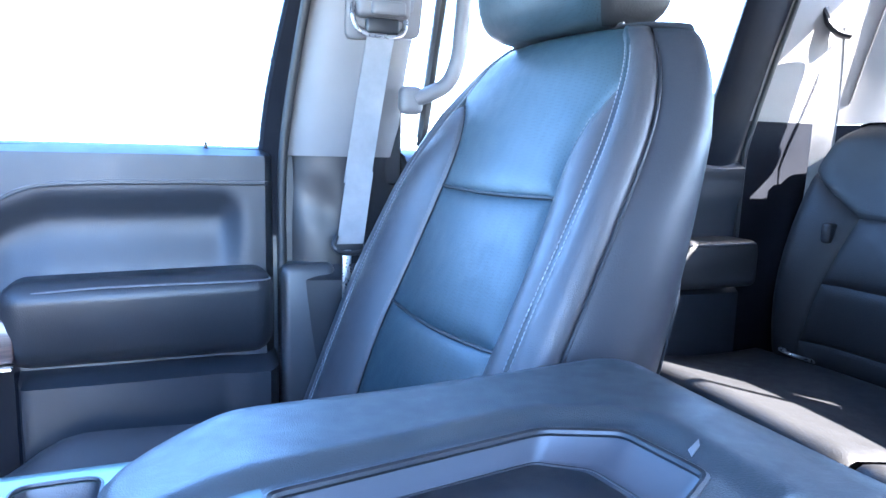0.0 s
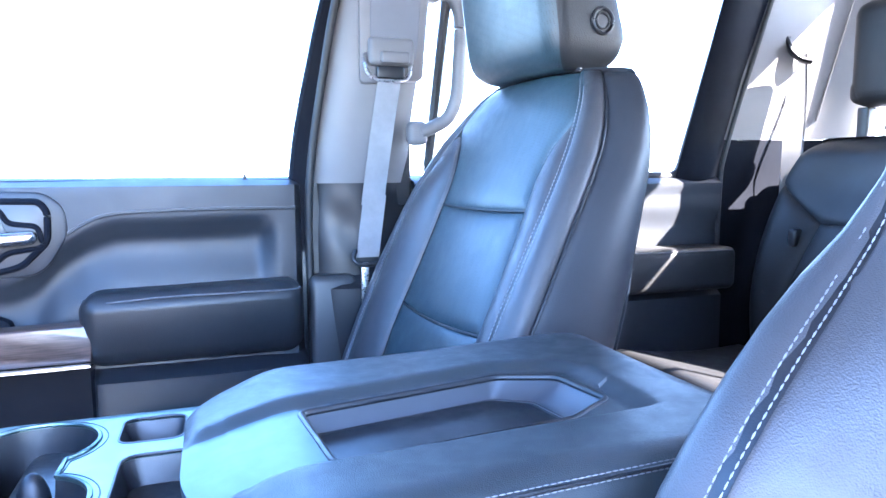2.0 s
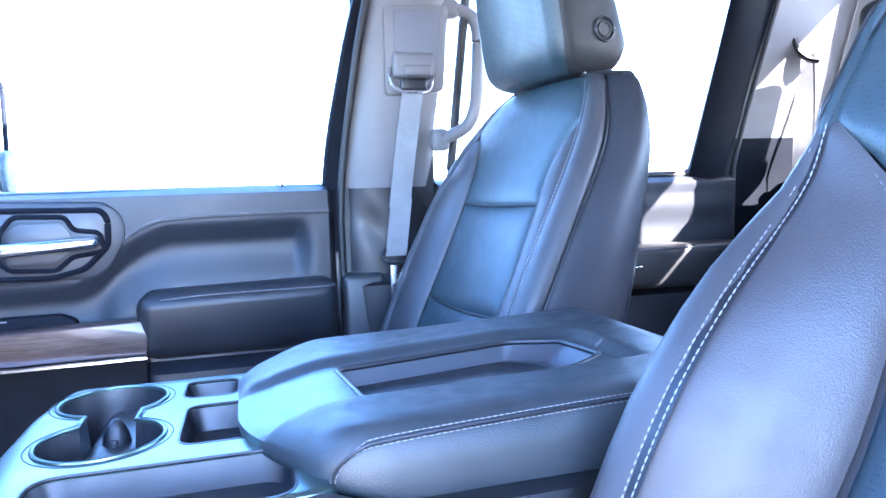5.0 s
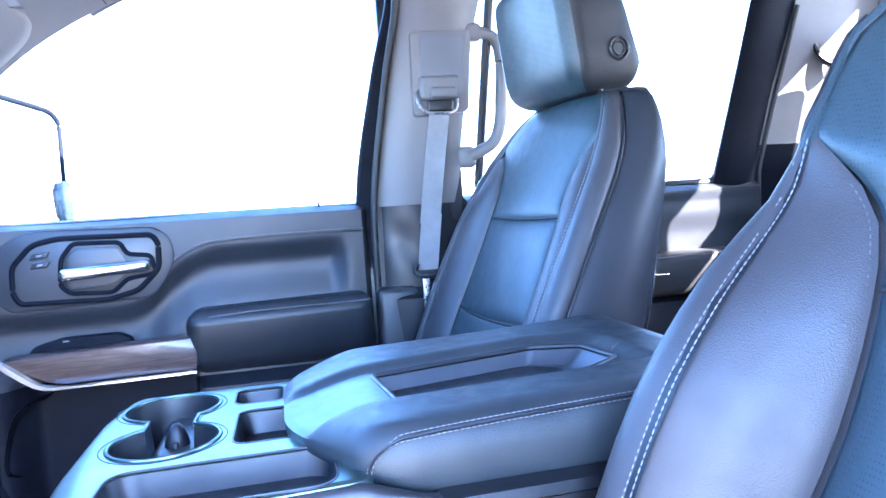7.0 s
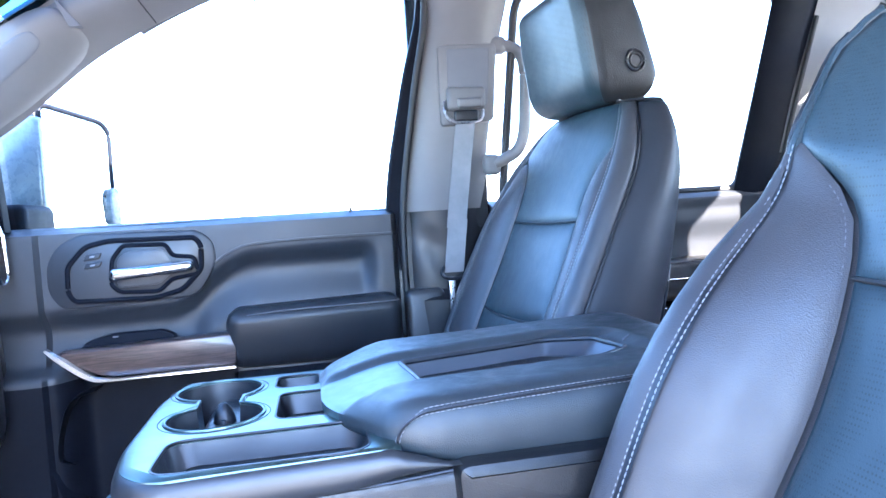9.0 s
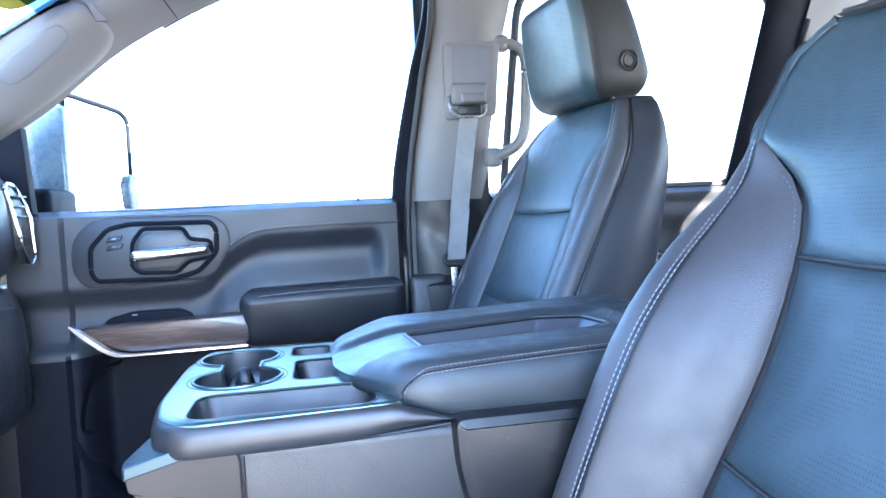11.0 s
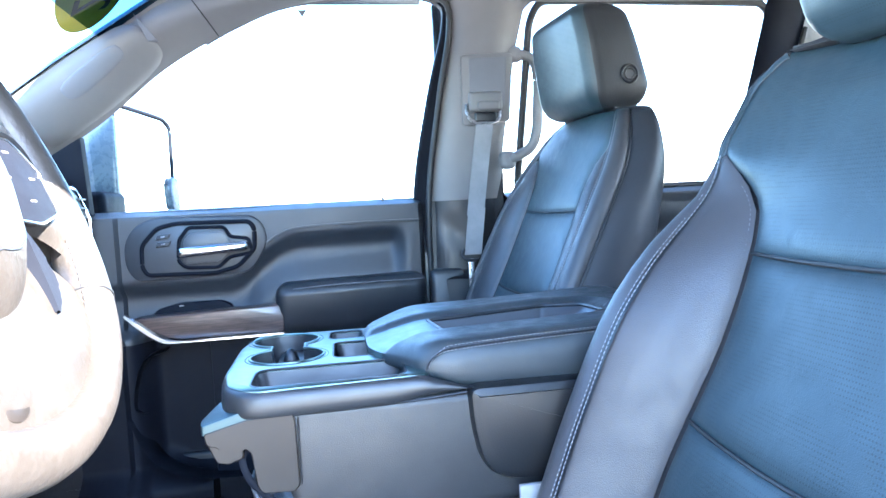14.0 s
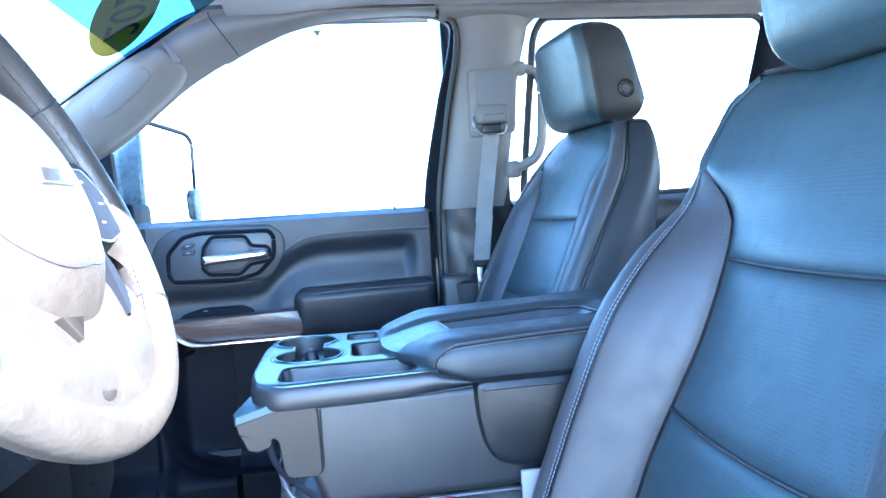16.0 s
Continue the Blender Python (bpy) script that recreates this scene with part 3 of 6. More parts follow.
# handle bezel
BZ = [(-0.680, 0.775), (-0.640, 0.818), (-0.590, 0.828), (-0.408, 0.824), (-0.396, 0.806), (-0.398, 0.752), (-0.442, 0.708), (-0.500, 0.694), (-0.670, 0.698), (-0.682, 0.718)]
on_door = lambda a, b, h: Vector((a, 0.818 - h, b))
grow = lambda pts, k, c: [(c[0] + (p[0] - c[0]) * k[0], c[1] + (p[1] - c[1]) * k[1]) for p in pts]
bc = (-0.54, 0.765)
isle = slab(rounded([(-0.705, 0.822), (-0.655, 0.848), (-0.400, 0.842), (-0.368, 0.815), (-0.362, 0.765), (-0.410, 0.688), (-0.700, 0.678), (-0.728, 0.720), (-0.728, 0.780)], 0.034, 6), on_door, 0.010, 0.009)
part("bezel_surround", isle, VINYL, door)
handle_set = part("handle_bezel", slab(rounded(BZ, 0.014, 5), on_door, 0.016, 0.004), PLASTIC_GREY, door, "dark grey bezel round the inside handle")
part("bezel_edge", tube([on_door(x, z, 0.0145) for x, z in rounded(BZ, 0.014, 5)], 0.0062, 8, closed=True), BLACK_TRIM, handle_set)
CUP = [(-0.586, 0.786), (-0.562, 0.816), (-0.472, 0.813), (-0.458, 0.786), (-0.412, 0.780), (-0.404, 0.742), (-0.462, 0.734), (-0.492, 0.708), (-0.574, 0.712), (-0.592, 0.730)]
part("handle_cup", slab(rounded(CUP, 0.010, 4), on_door, 0.0185, 0.003), PLASTIC, handle_set, "black handle recess")
part("cup_edge", tube([on_door(x, z, 0.0175) for x, z in rounded(CUP, 0.010, 4)], 0.0052, 8, closed=True), BLACK_TRIM, handle_set)
inner_cup = grow([(-0.575, 0.786), (-0.555, 0.802), (-0.478, 0.804), (-0.462, 0.780), (-0.462, 0.748), (-0.490, 0.724), (-0.578, 0.722)], (1, 1), bc)
part("cup_liner", slab(rounded(inner_cup, 0.010, 4), on_door, 0.0205, 0.002), PLASTIC_GREY, handle_set)
lever = rbox(-0.588, -0.412, 0.770, 0.794, 0.742, 0.770, 0.0118, 6)
for v in lever.verts:
    k = smooth(v.co.x, -0.588, -0.41)
    v.co.z = 0.756 + (v.co.z - 0.756) * (1.0 - 0.10 * k) + 0.008 * k - 0.003
    v.co.y += 0.010 * smooth(v.co.x, -0.45, -0.412) - 0.004 * math.sin(math.pi * k)
part("lever", lever, CHROME, handle_set, "satin chrome door lever")
for dz in (0.0, 0.019):
    sw = slab(rounded([(-0.646, 0.768 + dz), (-0.612, 0.771 + dz), (-0.606, 0.785 + dz), (-0.640, 0.782 + dz)], 0.003, 2), on_door, 0.020, 0.002)
    s1 = part("lock_switch", sw, PLASTIC, handle_set)
    part("symbol", slab([(-0.632, 0.774 + dz), (-0.622, 0.775 + dz), (-0.620, 0.779 + dz), (-0.630, 0.778 + dz)], on_door, 0.0206, 0.0003), THREAD, s1)
part("window_wiper", rbox(-0.80, 0.058, 0.842, 0.866, 0.850, 0.862, 0.004), RUBBER, door)
part("lock_pin", merge(rbox(-0.052, -0.046, 0.846, 0.852, 0.860, 0.872, 0.002), rbox(-0.056, -0.042, 0.843, 0.855, 0.858, 0.862, 0.001)), PLASTIC, door)
tri = [(-0.795, 0.86), (-0.795, 1.055), (-0.90, 0.995), (-0.98, 0.93), (-0.98, 0.86)]
part("mirror_sail", slab(tri, lambda a, b, h: Vector((a, 0.83 - h - 0.15 * max(0, b - 0.85), b)), 0.03, 0.004), BLACK_TRIM, door, "black mirror sail panel")

glass_pane = bmesh.new()
low = [Vector((p.x, 0.850, 0.858)) for p in top_line]
a_row = [glass_pane.verts.new(p + Vector((0, 0.018, 0))) for p in top_line if p.x > -0.80]
b_row = [glass_pane.verts.new((p.x, 0.853, 0.858)) for p in top_line if p.x > -0.80]
for i in range(len(a_row) - 1):
    glass_pane.faces.new((a_row[i], a_row[i + 1], b_row[i + 1], b_row[i]))
w1 = tagged(part("window_1", glass_pane, GLASS, None, "clear passenger door glass", kind="structure"), category="window")
part("window_mark", slab([(-0.246, 1.361), (-0.222, 1.361), (-0.234, 1.342)], lambda a, b, h: Vector((a, 0.770 - h + 0.15 * (1.357 - b), b)), 0.0008, 0.0002), INSET_GREY, w1, "small grey triangular mark")


# ---------------------------------------------------------------- B pillar with the front belt
pillar = thing("centre_pillar", (0.18, 0.83, 0.20), "grey upper and black lower centre pillar trim", "pillar trim", kind="structure")


def pillar_y(x, z, x0, x1):
    t = (x - x0) / (x1 - x0)
    return side_y(z) - 0.030 * (1 - abs(2 * t - 1) ** 3.0) + 0.02


def upper_front(z):
    return lerp(z, [0.80, 0.85, 1.10, 1.31, 1.36, 1.41], [0.074, 0.074, 0.112, 0.148, 0.142, 0.076])


def upper_rear(z):
    return lerp(z, [0.80, 0.85, 1.0, 1.24, 1.36, 1.41], [0.284, 0.286, 0.298, 0.330, 0.358, 0.42])


up = grid(lambda t, z: (upper_front(z) + t * (upper_rear(z) - upper_front(z)), pillar_y(t, z, 0, 1) - 0.006, z), steps(0, 1, 20), steps(0.852, 1.415, 40))
part("upper_trim", up, GREY_TRIM, pillar, "light grey upper trim")


def lower_pillar(t, z):
    x0, x1 = lerp(z, [0.2, 0.85], [0.078, 0.084]), lerp(z, [0.2, 0.6, 0.85], [0.34, 0.31, 0.285])
    x = x0 + t * (x1 - x0)
    y = pillar_y(t, z, 0, 1)
    bowl = math.exp(-(((x - 0.15 + 0.35 * (z - 0.76)) / 0.035) ** 2) - ((z - 0.765) / 0.055) ** 2)
    y += 0.008 * bowl
    y -= 0.035 * smooth(0.655 - z, 0.0, 0.02) * smooth(x, 0.082, 0.10)
    return (x, y, z)


part("lower_trim", grid(lower_pillar, steps(0, 1, 36), steps(0.15, 0.852, 90)), PLASTIC, pillar, "black lower trim with a scooped recess")
cover_bm = rbox(0.069, 0.166, 0.783, 0.850, 0.15, 0.662, 0.016, 5)
for v in cover_bm.verts:
    v.co.y += 0.020 * smooth(v.co.z, 0.600, 0.650)
part("retractor_cover", cover_bm, PLASTIC_GREY, pillar, "dark grey moulded cover below the belt")
part("pillar_core", merge(rbox(0.115, 0.30, 0.84, 0.90, 0.80, 1.40, 0.01), rbox(0.066, 0.33, 0.853, 0.90, 0.10, 0.862, 0.004)), BODY_PAINT, pillar)


def on_pillar(a, b, h):
    return Vector((a, side_y(b) - 0.016 - h, b))


BP = [(0.172, 1.236), (0.316, 1.240), (0.308, 1.06), (0.176, 1.05)]
inset_p = part("belt_slide", slab(rounded(BP, 0.014, 4), on_pillar, 0.010, 0.004), GREY_TRIM, pillar, "light grey height adjuster panel")
part("slide_channel", slab(rounded([(0.194, 1.226), (0.298, 1.229), (0.292, 1.10), (0.196, 1.09)], 0.006, 3), on_pillar, 0.0125, 0.002), INSET_GREY, inset_p)

belt = thing("front_seat_belt", (0.19, 0.79, 0.66), "grey webbing seat belt hanging from a pillar guide", "seat belt")
shroud = rbox(0.190, 0.284, 0.752, 0.790, 1.085, 1.140, 0.010, 4)
for v in shroud.verts:
    v.co.x += 0.010 * (1.12 - v.co.z) * (1 if v.co.x > 0.237 else -1) * -1.0
part("guide_cover", shroud, GREY_TRIM, belt, "light grey belt guide cover")
part("guide_button", rbox(0.212, 0.272, 0.742, 0.760, 1.088, 1.112, 0.006, 3), GREY_TRIM, belt)
loop = curve_through([(0.186, 0.768, 1.108), (0.184, 0.762, 1.085), (0.196, 0.757, 1.062), (0.232, 0.755, 1.056), (0.268, 0.757, 1.062), (0.276, 0.762, 1.085), (0.270, 0.768, 1.104)], 40)
part("guide_ring", tube(loop, 0.0045, 8), STEEL, belt, "bare steel guide ring")
part("ring_insert", rbox(0.204, 0.262, 0.748, 0.764, 1.058, 1.084, 0.005, 3), PLASTIC, belt, "black plastic ring insert")
BELT = [(0.234, 0.762, 1.078), (0.231, 0.757, 1.056), (0.221, 0.768, 0.98), (0.208, 0.778, 0.88), (0.196, 0.782, 0.79), (0.184, 0.782, 0.70)]
bl = curve_through(BELT, 60)


def webbing(pts, half=0.0237, thick=0.0013, across=(1, 0, 0), name="webbing", owner=None, ribs=True):
    ac = Vector(across).normalized()
    bm = bmesh.new()
    prev = None
    for p in pts:
        cols = []
        for side in (-1, 1):
            for i in range(13):
                k = i / 6 - 1
                rib = 0.00035 * math.cos(k * 6 * math.pi) if ribs else 0
                cols.append(bm.verts.new(p + ac * half * (k if side < 0 else -k) + Vector((0, side * (thick / 2 + rib), 0))))
        if prev:
            for j in range(26):
                bm.faces.new((prev[j], prev[(j + 1) % 26], cols[(j + 1) % 26], cols[j]))
        prev = cols
    return part(name, bm, WEBBING, owner)


webbing(bl[:44], owner=belt)
webbing([p + Vector((0.002, -0.002, 0)) for p in bl[40:]], owner=belt, name="webbing_fold")
part("anchor_ring", tube(curve_through([(0.160, 0.772, 0.716), (0.154, 0.768, 0.700), (0.164, 0.764, 0.688), (0.188, 0.764, 0.686), (0.208, 0.766, 0.690), (0.212, 0.770, 0.70)], 30), 0.0045, 8), PLASTIC, belt, "black lower anchor loop")
part("anchor_strap", rbox(0.170, 0.186, 0.768, 0.774, 0.60, 0.69, 0.002), STEEL, belt)

# rear passengers' grab handle on the centre pillar
grab = thing("grab_handle", (0.35, 0.79, 0.95), "light grey grab handle on the centre pillar", "handle")
part("grip", tube(curve_through([(0.330, 0.790, 1.243), (0.356, 0.790, 1.240), (0.384, 0.786, 1.222), (0.393, 0.784, 1.18), (0.390, 0.785, 1.10), (0.384, 0.788, 1.03), (0.364, 0.795, 0.985), (0.310, 0.806, 0.957)], 60), 0.0185, 14, flat=0.8), GREY_TRIM, grab)
part("foot", rbox(0.300, 0.350, 0.772, 0.806, 1.220, 1.264, 0.014, 4), GREY_TRIM, grab)
part("foot", rbox(0.280, 0.325, 0.792, 0.822, 0.930, 0.982, 0.014, 4), GREY_TRIM, grab)


# ---------------------------------------------------------------- rear door, rear pillar
rear_door = thing("door_2", (0.70, 0.86, 0.10), "closed black rear passenger door", "door", kind="structure")


def rear_face(x, z):
    y = 0.815 + 0.004 * smooth(0.832 - z, 0, 0.006) + 0.010 * smooth(0.79 - z, 0, 0.06)
    y -= 0.025 * smooth(0.58 - z, 0, 0.02)
    return y + 0.05 * smooth(z, 0.845, 0.866) ** 2


part("door_panel", grid(lambda x, z: (x, rear_face(x, z), z), steps(0.30, 1.112, 50), steps(0.10, 0.866, 70)), VINYL, rear_door)
part("door_shell", rbox(0.30, 1.135, 0.868, 0.93, 0.10, 0.868, 0.01), BODY_PAINT, rear_door)
ra = rbox(0.50, 1.100, 0.735, 0.84, 0.585, 0.690, 0.02, 4)
arm2 = part("armrest", ra, SHADE_LEATHER, rear_door, "black padded rear armrest")
part("seam", tube([Vector((x, 0.7385, 0.683)) for x in steps(0.52, 1.085, 20)], 0.0018, 6), THREAD_DARK, arm2)
part("switch_plate", rbox(0.56, 0.70, 0.728, 0.745, 0.600, 0.640, 0.004), PLASTIC_GREY, rear_door)
part("bright_edge", rbox(0.56, 0.778, 0.728, 0.737, 0.640, 0.645, 0.002), CHROME, rear_door)
part("bright_edge", rbox(0.60, 0.802, 0.798, 0.808, 0.556, 0.561, 0.002), CHROME, rear_door)
RW = [(0.335, 0.862), (0.372, 1.33), (0.40, 1.380), (0.60, 1.380), (1.06, 1.372), (1.088, 1.345), (1.062, 1.20), (0.998, 0.862)]


def wall_pt(a, b, h):
    return Vector((a, side_y(b) + 0.012 - h, b))


ow = rounded(RW, 0.03, 4)
part("window_seal", tube([wall_pt(a, b, 0) for a, b in ow], 0.011, 8, closed=True), RUBBER, rear_door)
lo_l, lo_r, hi_l, hi_r = (0.980, 0.84), (1.145, 0.84), (1.080, 1.42), (1.245, 1.42)
pg = grid(lambda t, v: Vector(((1 - t) * (lo_l[0] + v * (hi_l[0] - lo_l[0])) + t * (lo_r[0] + v * (hi_r[0] - lo_r[0])), side_y(0.84 + 0.58 * v) - 0.018 * math.sin(math.pi * min(1, t * 1.3)) ** 0.6 + 0.01 * t, 0.84 + 0.58 * v)), steps(0, 1, 14), steps(0, 1, 16))
part("window_post", pg, BLACK_TRIM, rear_door, "black rear post of the door frame")
upper_rail = grid(lambda x, t: Vector((x, side_y(1.372) + (0.735 - side_y(1.372)) * t - 0.02 * math.sin(math.pi * t), 1.374 + 0.042 * t)), steps(0.10, 1.30, 30), steps(0, 1, 8))
part("roof_rail", upper_rail, GREY_TRIM, rear_door, "light grey roof rail trim")
w2 = tagged(part("window_2", slab(ow, lambda a, b, h: wall_pt(a, b, -0.01 - h), 0.004, 0.001), REAR_GLASS, None, "lightly tinted rear door glass", kind="structure"), category="window")

rear_pillar = thing("rear_pillar", (1.3, 0.84, 0.3), "grey upper and black lower rear pillar trim", "pillar trim", kind="structure")
bend = lambda t: 0.03 * math.sin(1.57 * t) + 0.09 * smooth(t, 0.55, 1.0)
part("upper_trim", grid(lambda t, z: Vector((1.105 + 0.25 * (z - 0.95) + (0.36 - 0.17 * (z - 0.95)) * t, side_y(z) - bend(t), z)), steps(0, 1, 20), steps(0.952, 1.42, 16)), GREY_TRIM, rear_pillar)
part("lower_trim", grid(lambda t, z: Vector((1.113 + 0.012 * smooth(z, 0.80, 0.95) + 0.36 * t, side_y(z) - bend(t) - 0.002, z)), steps(0, 1, 20), steps(0.10, 0.952, 16)), BLACK_TRIM, rear_pillar)
part("pillar_seal", tube(curve_through([(1.113, 0.825, 0.30), (1.113, 0.825, 0.80), (1.126, 0.815, 0.95), (1.196, 0.760, 1.30)], 40), 0.006, 8), RUBBER, rear_pillar)
w3 = tagged(part("window_3", rbox(1.515, 1.520, -0.70, 0.72, 0.95, 1.456, 0.001), REAR_GLASS, None, "lightly tinted rear cab glass", kind="structure"), category="window")
part("slider_joint", tube([Vector((1.512, 0.70, 0.96)), Vector((1.512, 0.635, 1.38))], 0.0025, 6), RUBBER, w3)

part("glass_edge", tube([Vector((1.403, 0.714, 1.298)), Vector((1.392, 0.726, 1.227)), Vector((1.380, 0.740, 1.148)), Vector((1.367, 0.754, 1.067)), Vector((1.357, 0.765, 0.999))], 0.0016, 6), RUBBER, rear_pillar, "thin black edge line")

# rear belt and its guide
rbelt = thing("rear_seat_belt", (1.30, 0.76, 0.70), "pale grey rear seat belt with a black guide", "seat belt")
rb = curve_through([(1.292, 0.775, 1.165), (1.290, 0.768, 1.05), (1.280, 0.762, 0.92), (1.28, 0.765, 0.80), (1.275, 0.77, 0.70)], 40)
webbing(rb, owner=rbelt, across=(0.75, -0.66, 0))
part("belt_guide", tube(curve_through([(1.276, 0.785, 1.250), (1.262, 0.778, 1.215), (1.266, 0.768, 1.175), (1.282, 0.755, 1.150), (1.305, 0.742, 1.142)], 24), 0.013, 8, flat=0.6), PLASTIC, rbelt, "black hooked belt guide")
part("belt_stop", rbox(1.283, 1.305, 0.735, 0.75, 0.855, 0.885, 0.004), PLASTIC, rbelt)

# ---------------------------------------------------------------- windscreen


def screen(t, v):
    y = (-0.74 + 1.48 * t) * (1 - 0.09 * v)
    k = (2 * t - 1) ** 2
    return Vector((-1.28 + 0.80 * v + 0.06 * k * (1 - v), y, 0.965 + 0.47 * v - 0.02 * k))


w4 = tagged(part("window_4", grid(screen, steps(0, 1, 20), steps(0, 0.70, 10)), SCREEN_GLASS, None, "clear windscreen", kind="structure"), category="window")
band = part("shade_band", grid(screen, steps(0, 1, 20), steps(0.70, 1.0, 6)), SHADE_BAND, w4, "blue shade band along the top edge")


# ---------------------------------------------------------------- seats
RECL = radians(22)
# half widths of the centre panel (c) and of the front seam (r), depth of that seam (d), over the height (h)
PASSENGER_SHAPE = {
    "h": [-0.15, 0.0, 0.10, 0.20, 0.25, 0.30, 0.35, 0.40, 0.44, 0.48, 0.505, 0.53, 0.565, 0.59, 0.602],
    "c": [0.150, 0.152, 0.152, 0.152, 0.151, 0.149, 0.146, 0.142, 0.147, 0.162, 0.184, 0.182, 0.164, 0.138, 0.120],
    "r": [0.212, 0.216, 0.218, 0.219, 0.218, 0.218, 0.217, 0.211, 0.203, 0.194, 0.188, 0.182, 0.164, 0.138, 0.120],
    "d": [0.030, 0.030, 0.030, 0.028, 0.024, 0.020, 0.016, 0.009, 0.002, -0.003, -0.005, -0.006, -0.010, -0.018, -0.026],
    "g": [0.044, 0.044, 0.044, 0.044, 0.043, 0.040, 0.038, 0.037, 0.037, 0.036, 0.035, 0.033, 0.030, 0.028, 0.026],
    "fall": 0.030, "out": 0.044, "puff": 0.004, "thread": 0.0008, "ease": (0.4, 0.46, 0.60), "crown": 0.60, "top": 0.598,
}
DRIVER_SHAPE = {
    "h": [-0.15, 0.0, 0.10, 0.20, 0.25, 0.30, 0.34, 0.375, 0.40, 0.425, 0.45, 0.475, 0.505, 0.54, 0.57, 0.59, 0.602],
    "c": [0.165, 0.165, 0.160, 0.152, 0.148, 0.149, 0.152, 0.157, 0.164, 0.176, 0.196, 0.235, 0.236, 0.239, 0.238, 0.226, 0.200],
    "r": [0.216, 0.220, 0.221, 0.219, 0.217, 0.218, 0.221, 0.227, 0.232, 0.234, 0.235, 0.235, 0.236, 0.239, 0.238, 0.226, 0.200],
    "d": [0.090, 0.095, 0.096, 0.095, 0.092, 0.080, 0.066, 0.048, 0.036, 0.026, 0.025, 0.029, 0.024, 0.016, 0.013, 0.008, 0.000],
    "g": [0.046, 0.046, 0.046, 0.045, 0.044, 0.042, 0.040, 0.037, 0.034, 0.028, 0.018, 0.006, 0.004, 0.004, 0.005, 0.008, 0.012],
    "fall": 0.024, "out": 0.05, "puff": 0.010, "thread": 0.0006, "ease": (0.85, 0.43, 0.49), "crown": 0.47, "top": 0.606,
}
F_H, F_U = [-0.15, 0.0, 0.1, 0.2, 0.3, 0.4, 0.46, 0.505, 0.55, 0.58, 0.602], [0.262, 0.275, 0.282, 0.285, 0.281, 0.275, 0.270, 0.265, 0.252, 0.236, 0.215]
T_H, T_T = [-0.15, 0.2, 0.33, 0.465, 0.53, 0.577, 0.602], [0.185, 0.190, 0.178, 0.158, 0.146, 0.130, 0.112]


def smooth_lerp(x, xs, ys):
    e = 0.018
    return (lerp(x - e, xs, ys) + 2 * lerp(x, xs, ys) + lerp(x + e, xs, ys)) / 4


